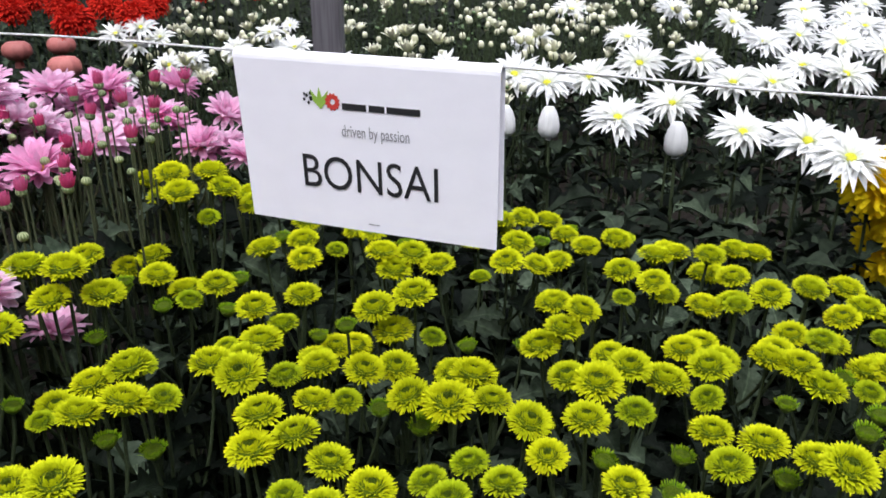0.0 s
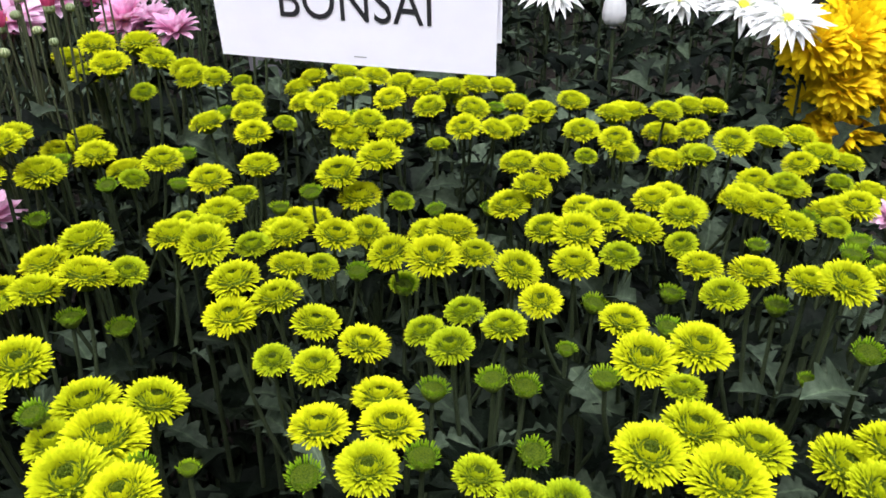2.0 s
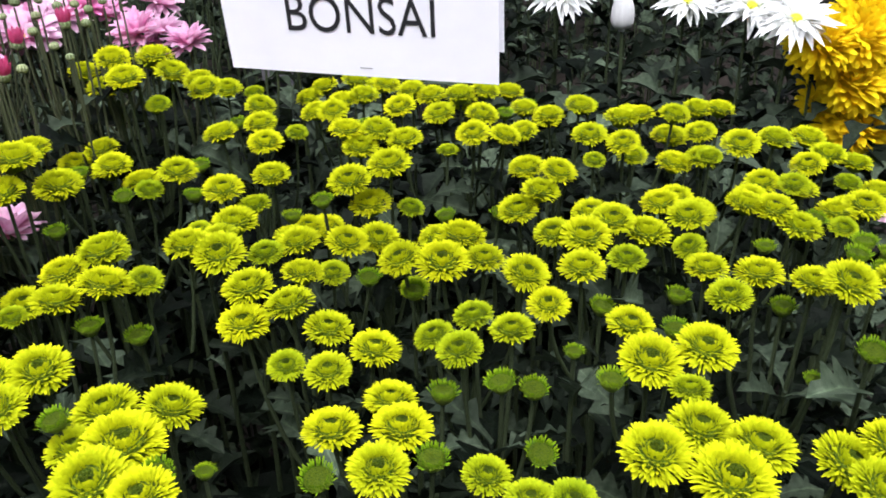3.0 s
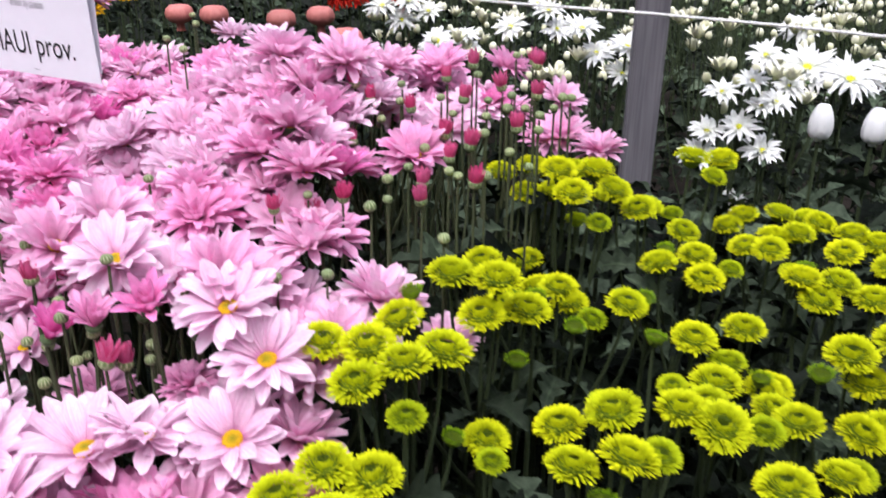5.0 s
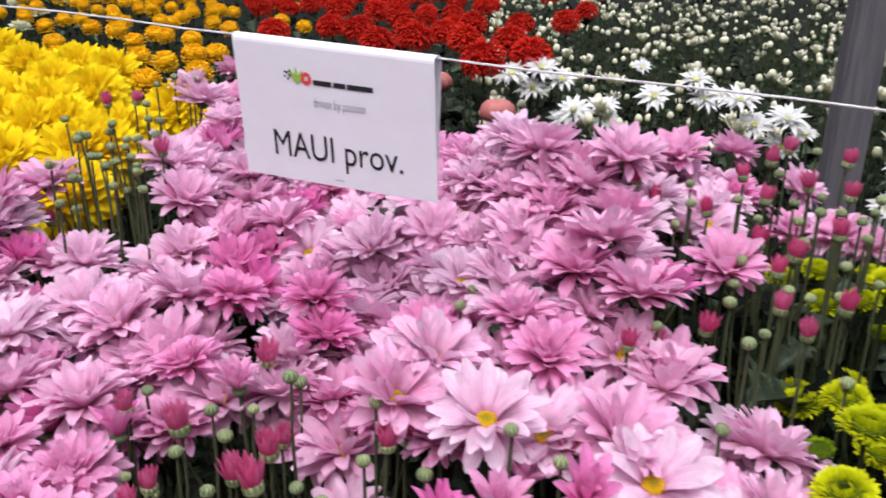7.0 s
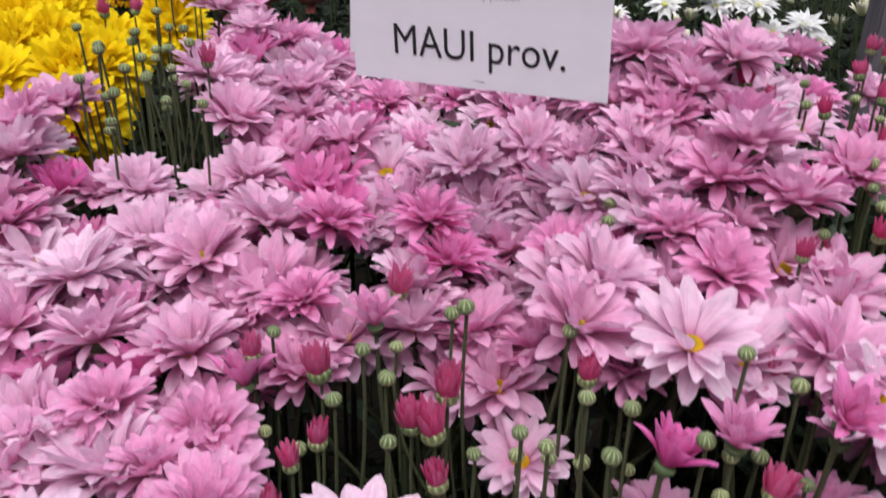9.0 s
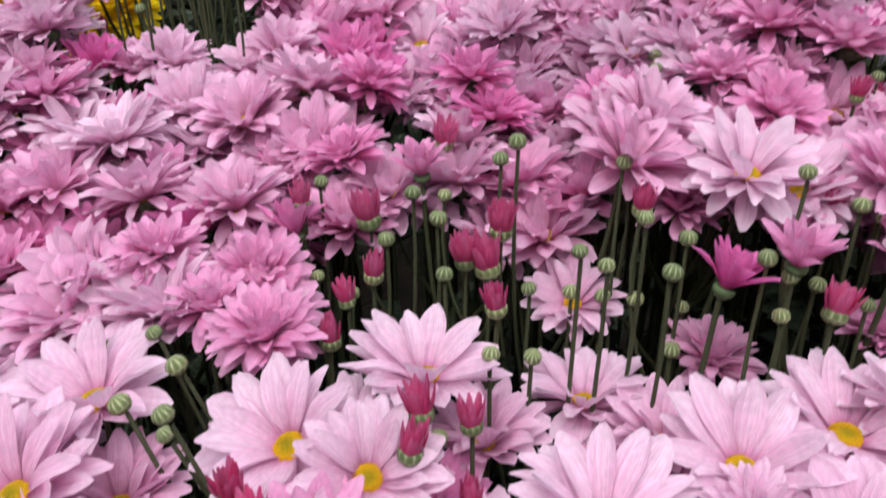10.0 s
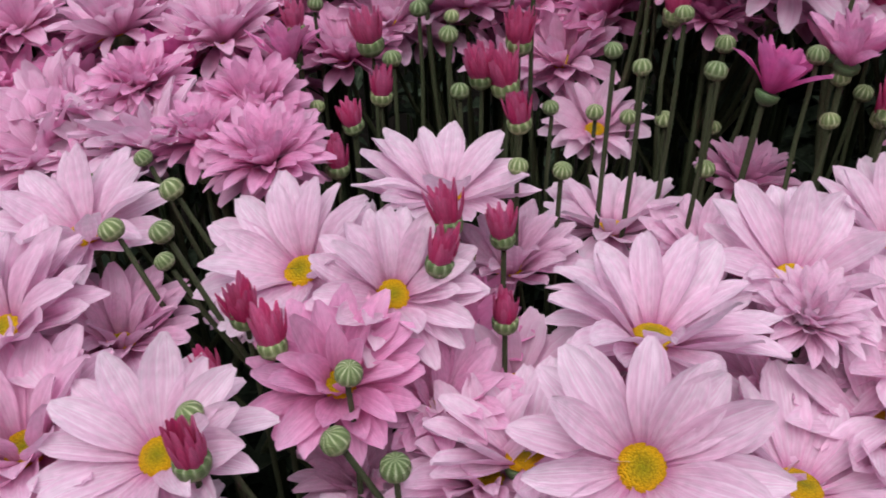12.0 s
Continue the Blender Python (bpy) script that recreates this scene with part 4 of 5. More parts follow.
green_plant([(-0.122, 0.524, 1.018, 0.0156), (-0.087, 0.499, 1.026, 0.0192), (-0.087, 0.547, 1.035, 0.0202), (-0.049, 0.517, 1.031, 0.0206), (-0.118, 0.566, 1.051, 0.0217), (-0.157, 0.56, 1.039, 0.0219), (-0.109, 0.614, 1.054, 0.0192), (-0.154, 0.592, 1.056, 0.0226)])
green_plant([(0.123, 0.438, 1.038, 0.0135), (0.156, 0.45, 1.044, 0.0236), (0.156, 0.5, 1.045, 0.0186), (0.2, 0.454, 1.048, 0.0233), (0.196, 0.504, 1.033, 0.0135)])
green_plant([(0.238, 0.504, 1.061, 0.0171), (0.273, 0.527, 1.066, 0.019), (0.285, 0.504, 1.046, 0.0135), (0.298, 0.488, 1.077, 0.0183), (0.322, 0.486, 1.082, 0.0132), (0.282, 0.439, 1.02, 0.009), (0.301, 0.448, 1.099, 0.0204), (0.349, 0.516, 1.082, 0.0132)])
green_plant([(0.316, 0.427, 1.05, 0.0135), (0.36, 0.473, 1.08, 0.02)])
green_plant([(0.385, 0.53, 1.057, 0.0132), (0.401, 0.547, 1.062, 0.0132), (0.392, 0.572, 1.062, 0.0132)])
green_plant([(-0.491, 0.557, 1.057, 0.022), (-0.455, 0.561, 1.049, 0.022), (-0.478, 0.606, 1.1, 0.022), (-0.437, 0.6, 1.078, 0.015), (-0.443, 0.623, 1.112, 0.022), (-0.477, 0.642, 1.114, 0.022), (-0.406, 0.644, 1.031, 0.012), (-0.418, 0.664, 1.103, 0.022)])
green_plant([(-0.319, 0.632, 1.063, 0.0196), (-0.279, 0.626, 1.085, 0.0214), (-0.243, 0.604, 1.064, 0.0148), (-0.254, 0.59, 1.017, 0.0135), (-0.219, 0.677, 1.06, 0.021)])
green_plant([(-0.084, 0.65, 1.032, 0.0153), (-0.051, 0.647, 1.025, 0.0135), (-0.07, 0.694, 1.042, 0.021), (-0.118, 0.704, 1.041, 0.0214), (-0.149, 0.685, 1.041, 0.0173)])
green_plant([(-0.021, 0.607, 1.064, 0.019), (0.015, 0.595, 1.064, 0.0235), (0.056, 0.619, 1.051, 0.0182), (0.04, 0.659, 1.056, 0.0216), (0.086, 0.575, 1.057, 0.0208)])
green_plant([(0.098, 0.539, 1.046, 0.018), (0.151, 0.561, 1.025, 0.0135), (0.137, 0.581, 1.055, 0.0213), (0.215, 0.551, 1.036, 0.0135)])
green_plant([(0.162, 0.662, 1.044, 0.0247), (0.135, 0.68, 1.041, 0.02), (0.202, 0.702, 1.04, 0.022), (0.246, 0.721, 1.012, 0.0258)])
green_plant([(0.236, 0.547, 1.064, 0.0178)])
green_plant([(-0.461, 0.689, 1.115, 0.022), (-0.426, 0.754, 1.132, 0.022), (-0.394, 0.727, 1.106, 0.022), (-0.383, 0.748, 1.133, 0.022), (-0.361, 0.744, 1.053, 0.013), (-0.355, 0.767, 1.095, 0.022), (-0.382, 0.821, 1.069, 0.021)])
green_plant([(-0.189, 0.664, 1.055, 0.0248), (-0.183, 0.736, 1.053, 0.0238), (-0.167, 0.776, 1.053, 0.0174), (-0.198, 0.786, 1.07, 0.022), (-0.149, 0.809, 1.073, 0.021)])
green_plant([(-0.064, 0.767, 1.077, 0.022), (-0.044, 0.768, 1.048, 0.022), (-0.021, 0.777, 1.089, 0.022), (-0.001, 0.767, 1.041, 0.014)])
green_plant([(0.274, 0.762, 1.027, 0.022), (0.293, 0.725, 1.026, 0.022), (0.283, 0.693, 1.007, 0.017), (0.356, 0.729, 1.034, 0.022), (0.364, 0.689, 1.001, 0.0135), (0.383, 0.717, 1.031, 0.022), (0.401, 0.693, 1.019, 0.022)])
green_plant([(0.425, 0.76, 1.038, 0.017), (0.478, 0.754, 1.003, 0.022), (0.47, 0.694, 1.038, 0.022)])
green_plant([(-0.407, 0.85, 1.105, 0.021), (-0.327, 0.856, 1.079, 0.021), (-0.35, 0.912, 1.053, 0.021), (-0.291, 0.848, 1.05, 0.015), (-0.309, 0.811, 1.059, 0.012), (-0.257, 0.852, 1.069, 0.021)])
green_plant([(-0.117, 0.824, 1, 0.02)])
green_plant([(0.121, 0.791, 1.018, 0.022), (0.147, 0.795, 1.037, 0.022), (0.17, 0.81, 1.053, 0.021), (0.142, 0.851, 1.043, 0.021)])
green_plant([(0.272, 0.896, 1.05, 0.02), (0.295, 0.928, 1.02, 0.02), (0.288, 0.961, 1.059, 0.021), (0.242, 0.941, 1.046, 0.021), (0.317, 0.969, 1.06, 0.02), (0.359, 0.959, 1.06, 0.02)])
green_plant([(0.364, 0.867, 1.034, 0.021), (0.371, 0.9, 1.054, 0.021), (0.385, 0.817, 1.068, 0.021), (0.452, 0.862, 1.054, 0.021), (0.411, 0.939, 1.07, 0.02)])
green_plant([(0.486, 0.841, 1.026, 0.021), (0.52, 0.858, 1.03, 0.021), (0.532, 0.825, 1.005, 0.017), (0.514, 0.899, 1.038, 0.021)])
green_plant([(-0.368, 0.957, 1.064, 0.021), (-0.337, 0.973, 1.171, 0.021), (-0.319, 0.943, 1.155, 0.021), (-0.288, 0.95, 1.119, 0.014), (-0.295, 1.003, 1.165, 0.021), (-0.273, 0.983, 1.149, 0.021), (-0.311, 1.027, 1.093, 0.014), (-0.342, 1.025, 1.128, 0.021)])
green_plant([(-0.241, 1.006, 1.12, 0.021), (-0.224, 1.069, 1.1, 0.02), (-0.181, 1.047, 1.08, 0.02), (-0.263, 1.084, 1.11, 0.02), (-0.151, 1.066, 1.146, 0.015), (-0.172, 1.114, 1.155, 0.021)])
green_plant([(-0.219, 0.941, 1.08, 0.021), (-0.167, 0.941, 1.065, 0.021), (-0.174, 0.974, 1.079, 0.021)])
green_plant([(-0.084, 1.017, 1.076, 0.021), (-0.108, 1.037, 1.07, 0.02), (-0.07, 1.063, 1.075, 0.021), (-0.042, 1.066, 1.08, 0.021), (-0.118, 1.105, 1.07, 0.02), (-0.097, 1.122, 1.08, 0.02), (-0.053, 1.123, 1.085, 0.02), (-0.01, 1.097, 1.085, 0.02)])
green_plant([(-0.067, 0.936, 1.076, 0.021), (-0.051, 0.917, 1.059, 0.021), (-0.028, 0.936, 1.074, 0.021)])
green_plant([(0.095, 0.969, 1.049, 0.021), (0.135, 0.961, 1.046, 0.021), (0.113, 1.01, 1.06, 0.021), (0.057, 1.025, 1.06, 0.021), (0.124, 1.053, 1.08, 0.02), (0.089, 1.057, 1.075, 0.021), (0.05, 1.061, 1.075, 0.021)])
green_plant([(0.248, 1.015, 1.062, 0.021), (0.21, 1.032, 1.046, 0.021)])
green_plant([(0.373, 1.016, 1.011, 0.021), (0.404, 0.992, 1.054, 0.021)])
green_plant([(-0.373, 1.035, 1.12, 0.02), (-0.37, 1.085, 1.14, 0.02), (-0.315, 1.065, 1.145, 0.02)])
green_plant([(-0.133, 1.133, 1.15, 0.021)])
green_plant([(0.005, 1.036, 1.07, 0.021), (0.024, 1.078, 1.08, 0.02)])
green_plant([(0.198, 1.15, 1.019, 0.021)])
green_plant([(-0.197, 0.356, 1.045, 0.0215), (-0.166, 0.391, 1.03, 0.009)], 6)
green_plant([(-0.13, 0.791, 1.03, 0.0135)], 6)
green_plant([(-0.011, 0.607, 1.03, 0.0135)], 6)
green_plant([(0.038, 0.32, 1.045, 0.0156), (0.063, 0.316, 1.045, 0.0157)], 6)
green_plant([(0.108, 0.49, 1.03, 0.009)], 6)
green_plant([(0.187, 0.608, 1.045, 0.0174)], 6)
green_plant([(0.276, 0.335, 1.045, 0.0195)], 6)
pink_plant([('W', -1.033, 0.417, 1.059, 0.045, -0.1, -0.35), ('B', -1.019, 0.42, 1.079, 0.007, -0.55, 0.05), ('P', -1.013, 0.398, 1.079, 0.009), ('P', -1.019, 0.449, 1.067, 0.009), ('P', -0.994, 0.456, 1.08, 0.009), ('P', -1.009, 0.476, 1.079, 0.009), ('B', -0.961, 0.433, 1.085, 0.007), ('B', -0.965, 0.409, 1.075, 0.007, -0.55, 0.05), ('B', -0.944, 0.408, 1.061, 0.007)])
pink_plant([('B', -1.078, 0.526, 1.091, 0.007, -0.55, 0.05), ('B', -1.054, 0.518, 1.078, 0.007, -0.55, 0.05), ('B', -1.044, 0.499, 1.107, 0.007, -0.55, 0.05), ('B', -1.056, 0.553, 1.096, 0.007, -0.55, 0.05), ('B', -1.075, 0.576, 1.101, 0.007, -0.55, 0.05), ('D', -1.015, 0.59, 1.087, 0.037, 0, -0.1, 0.5), ('W', -0.992, 0.525, 1.064, 0.049, -0.3, -0.45, -0.1), ('B', -1.059, 0.615, 1.067, 0.007), ('B', -1.116, 0.595, 1.076, 0.007, -0.55, 0.05)])
pink_plant([('W', -0.947, 0.492, 1.074, 0.042, 0.12, -0.5, 0.0), ('P', -0.922, 0.511, 1.1, 0.009), ('P', -0.926, 0.492, 1.092, 0.009), ('B', -0.914, 0.53, 1.067, 0.007), ('P', -0.897, 0.519, 1.086, 0.009), ('P', -0.897, 0.496, 1.055, 0.009), ('F', -0.927, 0.462, 1.035, 0.036, 0.1, -0.35, 0.35), ('W', -0.923, 0.574, 1.073, 0.048, 0, 0.02, -0.02), ('B', -0.886, 0.566, 1.096, 0.007)])
pink_plant([('W', -0.893, 0.431, 1.036, 0.045, -0.1, 0.2), ('W', -0.852, 0.411, 1.053, 0.052, -0.12, -0.68), ('W', -0.833, 0.481, 1.054, 0.054, 0, 0.0)])
pink_plant([('F', -0.765, 0.482, 1.012, 0.046, 0.15, -0.4, 0.2), ('W', -0.754, 0.524, 1.051, 0.053, 0, -0.22), ('W', -0.709, 0.481, 1.038, 0.052, -0.3, -0.3, 0.12), ('W', -0.685, 0.559, 1.045, 0.055, 0, -0.1, -0.3), ('B', -0.714, 0.608, 1.095, 0.007), ('P', -0.684, 0.604, 1.1, 0.009), ('B', -0.726, 0.615, 1.13, 0.007), ('B', -0.706, 0.624, 1.113, 0.007), ('H', -0.704, 0.624, 1.12, 0.032, 0.1, -0.1, 0.5)])
pink_plant([('W', -0.53, 0.50, 1.0, 0.042, 0.1, -0.45, -0.05), ('W', -0.571, 0.579, 1.055, 0.046, 0.1, -0.5, -0.05), ('W', -0.559, 0.631, 1.098, 0.046, 0.05, -0.45, -0.1)])
pink_plant([('P', -0.957, 0.637, 1.104, 0.009), ('B', -0.952, 0.672, 1.111, 0.007), ('B', -0.978, 0.677, 1.066, 0.007), ('B', -1.001, 0.681, 1.077, 0.007), ('B', -0.936, 0.706, 1.129, 0.007), ('B', -0.918, 0.687, 1.119, 0.007), ('B', -0.913, 0.637, 1.105, 0.007), ('B', -1.023, 0.69, 1.095, 0.007), ('P', -1.015, 0.72, 1.113, 0.009)])
pink_plant([('P', -0.882, 0.607, 1.1, 0.009), ('B', -0.862, 0.576, 1.087, 0.007), ('B', -0.836, 0.604, 1.14, 0.007), ('B', -0.82, 0.605, 1.13, 0.007), ('W', -0.823, 0.618, 1.02, 0.046, 0, 0), ('B', -0.859, 0.652, 1.086, 0.007), ('B', -0.796, 0.626, 1.15, 0.007), ('B', -0.83, 0.665, 1.076, 0.007), ('B', -0.784, 0.598, 1.13, 0.007)])
pink_plant([('B', -0.767, 0.634, 1.052, 0.007), ('H', -0.745, 0.621, 1.106, 0.032), ('B', -0.759, 0.661, 1.119, 0.007), ('D', -0.733, 0.655, 1.026, 0.04), ('B', -0.751, 0.677, 1.057, 0.007), ('B', -0.785, 0.671, 1.067, 0.007), ('B', -0.799, 0.686, 1.16, 0.007), ('B', -0.807, 0.673, 1.068, 0.007), ('H', -0.752, 0.711, 1.117, 0.032)])
pink_plant([('B', -0.699, 0.648, 1.17, 0.007), ('B', -0.673, 0.656, 1.088, 0.007), ('B', -0.664, 0.645, 1.15, 0.007), ('B', -0.657, 0.622, 1.094, 0.007), ('H', -0.648, 0.616, 1.143, 0.032), ('B', -0.634, 0.671, 1.128, 0.007), ('W', -0.6, 0.656, 1.13, 0.047, 0, -0.4, -0.05), ('F', -0.62, 0.694, 1.137, 0.045), ('W', -0.675, 0.71, 1.128, 0.047, 0, -0.35, -0.05)])
pink_plant([('F', -1.218, 0.776, 1.096, 0.045), ('W', -1.18, 0.814, 1.123, 0.047), ('F', -1.142, 0.757, 1.098, 0.045), ('F', -1.168, 0.689, 1.068, 0.045), ('F', -1.135, 0.677, 1.07, 0.045), ('F', -1.072, 0.749, 1.095, 0.045)])
pink_plant([('B', -1.079, 0.664, 1.078, 0.007), ('H', -1.021, 0.713, 1.092, 0.032), ('B', -1.003, 0.735, 1.124, 0.007)])
pink_plant([('B', -0.915, 0.741, 1.111, 0.007), ('B', -0.875, 0.745, 1.138, 0.007), ('B', -0.867, 0.696, 1.17, 0.007), ('F', -0.839, 0.744, 1.075, 0.045), ('F', -0.86, 0.789, 1.097, 0.045), ('F', -0.79, 0.714, 1.147, 0.045), ('B', -0.788, 0.713, 1.139, 0.007), ('F', -0.767, 0.764, 1.157, 0.045)])
pink_plant([('W', -0.72, 0.731, 1.123, 0.047), ('W', -0.718, 0.691, 1.149, 0.047, 0, -0.35, -0.05), ('D', -0.675, 0.77, 1.162, 0.04), ('D', -0.67, 0.807, 1.156, 0.04), ('D', -0.7, 0.821, 1.173, 0.04), ('B', -0.753, 0.828, 1.18, 0.007), ('D', -0.784, 0.823, 1.147, 0.04), ('B', -0.745, 0.866, 1.18, 0.007), ('B', -0.692, 0.875, 1.18, 0.007)])
pink_plant([('W', -0.605, 0.742, 1.109, 0.047), ('B', -0.582, 0.723, 1.13, 0.007), ('F', -0.572, 0.718, 1.076, 0.045), ('B', -0.538, 0.738, 1.13, 0.007), ('F', -0.574, 0.796, 1.131, 0.045), ('F', -0.567, 0.826, 1.131, 0.045), ('F', -0.495, 0.757, 1.097, 0.045), ('F', -0.594, 0.857, 1.188, 0.045)])
pink_plant([('F', 0.54, 0.731, 1, 0.025)])
pink_plant([('F', -1.134, 0.872, 1.128, 0.045), ('F', -1.083, 0.845, 1.128, 0.045), ('F', -1.035, 0.882, 1.144, 0.045), ('F', -1.024, 0.824, 1.112, 0.045), ('D', -0.982, 0.88, 1.147, 0.04)])
pink_plant([('D', -0.894, 0.868, 1.158, 0.04), ('D', -0.877, 0.833, 1.135, 0.04)])
pink_plant([('F', -0.716, 0.896, 1.174, 0.045), ('F', -0.702, 0.932, 1.19, 0.045), ('F', -0.706, 0.971, 1.201, 0.045), ('F', -0.65, 0.885, 1.197, 0.045), ('F', -0.625, 0.902, 1.222, 0.045), ('D', -0.638, 0.857, 1.165, 0.04)])
pink_plant([('F', -0.435, 0.803, 1.03, 0.038)])
pink_plant([('F', -1.29, 0.983, 1.197, 0.045), ('B', -1.242, 1.013, 1.237, 0.007), ('B', -1.198, 0.984, 1.232, 0.007), ('B', -1.21, 1.048, 1.241, 0.007), ('B', -1.181, 1.024, 1.237, 0.007), ('F', -1.181, 0.967, 1.138, 0.045), ('B', -1.165, 1.055, 1.241, 0.007), ('B', -1.138, 1.013, 1.235, 0.007), ('B', -1.145, 0.972, 1.229, 0.007)])
pink_plant([('B', -1.179, 0.924, 1.221, 0.007), ('F', -1.169, 0.939, 1.15, 0.038), ('B', -1.11, 0.968, 1.228, 0.007)])
pink_plant([('F', -0.924, 0.964, 1.131, 0.045), ('F', -0.863, 0.987, 1.169, 0.045), ('F', -0.844, 0.953, 1.134, 0.045), ('F', -0.8, 1.013, 1.179, 0.045)])
pink_plant([('F', -0.499, 0.965, 1.179, 0.045)])
pink_plant([('F', -1.287, 1.077, 1.193, 0.045), ('B', -1.256, 1.099, 1.248, 0.007), ('B', -1.233, 1.137, 1.251, 0.007), ('B', -1.205, 1.083, 1.245, 0.007), ('B', -1.199, 1.112, 1.248, 0.007), ('B', -1.189, 1.117, 1.248, 0.007), ('F', -1.151, 1.121, 1.218, 0.045), ('B', -1.283, 1.165, 1.238, 0.008), ('B', -1.194, 1.196, 1.256, 0.007)])
pink_plant([('F', -1.117, 1.137, 1.2, 0.038), ('F', -1.053, 1.151, 1.196, 0.045), ('F', -1.105, 1.059, 1.188, 0.045), ('F', -1.062, 1.044, 1.149, 0.045)])
pink_plant([('F', -0.984, 1.047, 1.168, 0.045)])
pink_plant([('B', -0.824, 1.082, 1.27, 0.007), ('B', -0.885, 1.16, 1.27, 0.007)])
pink_plant([('F', -0.721, 1.137, 1.263, 0.045), ('F', -0.688, 1.065, 1.267, 0.045), ('F', -0.6, 1.044, 1.268, 0.045)])
pink_plant([('F', -0.544, 1.172, 1.17, 0.038), ('F', -0.577, 1.196, 1.236, 0.045)])
pink_plant([('F', -0.339, 1.119, 1.17, 0.038)])
pink_plant([('B', -1.213, 1.202, 1.256, 0.007), ('B', -1.252, 1.278, 1.262, 0.007), ('F', -1.177, 1.299, 1.264, 0.045), ('B', -1.217, 1.344, 1.266, 0.007)])
pink_plant([('F', -0.512, 1.244, 1.229, 0.045), ('F', -0.478, 1.233, 1.18, 0.038), ('F', -0.415, 1.253, 1.17, 0.038), ('F', -0.427, 1.319, 1.22, 0.038), ('P', -0.382, 1.22, 1.25, 0.009), ('F', -0.354, 1.221, 1.135, 0.045), ('F', -0.343, 1.29, 1.18, 0.038)])
pink_plant([('F', -0.326, 1.204, 1.15, 0.038), ('F', -0.285, 1.17, 1.14, 0.038)])
pink_plant([('P', -1.338, 1.326, 1.25, 0.009), ('P', -1.307, 1.355, 1.25, 0.009), ('B', -1.294, 1.403, 1.27, 0.007)])
pink_plant([('F', -1.166, 1.374, 1.25, 0.038), ('F', -1.193, 1.398, 1.2, 0.038)])
pink_plant([('B', -0.912, 1.314, 1.27, 0.007)])
pink_plant([('F', -0.651, 1.273, 1.17, 0.038)])
pink_plant([('B', -1.295, 1.468, 1.273, 0.007), ('B', -1.257, 1.454, 1.272, 0.007), ('F', -1.29, 1.515, 1.25, 0.038), ('F', -1.217, 1.542, 1.27, 0.038)])
pink_plant([('B', -0.963, 1.414, 1.27, 0.007)])
pink_plant([('F', -0.946, 1.535, 1.22, 0.038)])
pink_plant([('F', -0.969, 0.456, 1.056, 0.041, 0, -0.4, 0.46)])
pink_plant([('W', -1.108, 0.559, 1.065, 0.052, -0.15, -0.2, -0.1)])
pink_plant([('D', -0.761, 0.489, 1.055, 0.031, 0.05, -0.35, 0.12)])
pink_plant([('F', -1.095, 0.434, 1.045, 0.052, 0.1, -0.1, 0.22)])
pink_plant([('W', -1.123, 0.491, 1.06, 0.052, -0.2, -0.25, 0.1)])
pink_plant([('F', -1.085, 0.515, 1.03, 0.042, 0.1, 0, 0.2)])
pink_plant([('W', -0.782, 0.423, 1.022, 0.056, 0.25, 0.1, 0.0)])
pink_plant([('F', -0.909, 0.433, 1.022, 0.045, -0.1, -0.1, 0.1)])
pink_plant([('W', -0.824, 0.69, 1.05, 0.037, 0, -0.3, 0.1)])
pink_plant([('F', -0.888, 0.567, 1.03, 0.04, -0.1, 0, 0.1)])
pink_plant([('W', -0.733, 0.456, 1.02, 0.05, 0, -0.2, 0.05)])
pink_plant([('D', -0.964, 0.449, 1.0, 0.035, 0, -0.2, 0.2)])
pink_plant([('F', -0.779, 0.581, 1.02, 0.042, 0, 0, 0.15)])
pink_plant([('B', -0.654, 1.02, 1.218, 0.007), ('B', -0.653, 1.033, 1.23, 0.007), ('P', -0.618, 1.068, 1.268, 0.009)])
pink_plant([('P', -0.608, 0.797, 1.168, 0.009), ('B', -0.582, 0.825, 1.175, 0.007)])
pink_plant([('B', -0.59, 1.048, 1.259, 0.007), ('P', -0.588, 1.04, 1.245, 0.009), ('P', -0.566, 1.03, 1.229, 0.009), ('B', -0.53, 1.039, 1.247, 0.007), ('B', -0.547, 1.003, 1.212, 0.007)])
pink_plant([('P', -0.573, 0.969, 1.193, 0.009)])
pink_plant([('P', -0.543, 0.816, 1.178, 0.009), ('B', -0.512, 0.798, 1.177, 0.007), ('B', -0.497, 0.81, 1.181, 0.007)])
pink_plant([('B', -0.529, 1.027, 1.229, 0.007), ('P', -0.514, 1.017, 1.223, 0.009), ('B', -0.507, 0.99, 1.206, 0.007), ('B', -0.481, 1.031, 1.235, 0.007), ('P', -0.476, 1.043, 1.256, 0.009)])
pink_plant([('B', -0.512, 0.877, 1.18, 0.007), ('P', -0.472, 0.86, 1.183, 0.009), ('B', -0.499, 0.924, 1.18, 0.007)])
pink_plant([('B', -0.487, 0.957, 1.193, 0.007), ('P', -0.468, 0.98, 1.204, 0.009), ('P', -0.456, 0.939, 1.188, 0.009), ('P', -0.436, 0.961, 1.198, 0.009), ('B', -0.452, 0.911, 1.182, 0.007)])
pink_plant([('P', -0.464, 0.808, 1.183, 0.009), ('B', -0.437, 0.78, 1.157, 0.007)])
pink_plant([('B', -0.463, 1.01, 1.221, 0.007), ('P', -0.453, 1.03, 1.235, 0.009), ('B', -0.424, 1.007, 1.221, 0.007), ('B', -0.439, 1.045, 1.261, 0.007), ('B', -0.424, 1.027, 1.235, 0.007)])
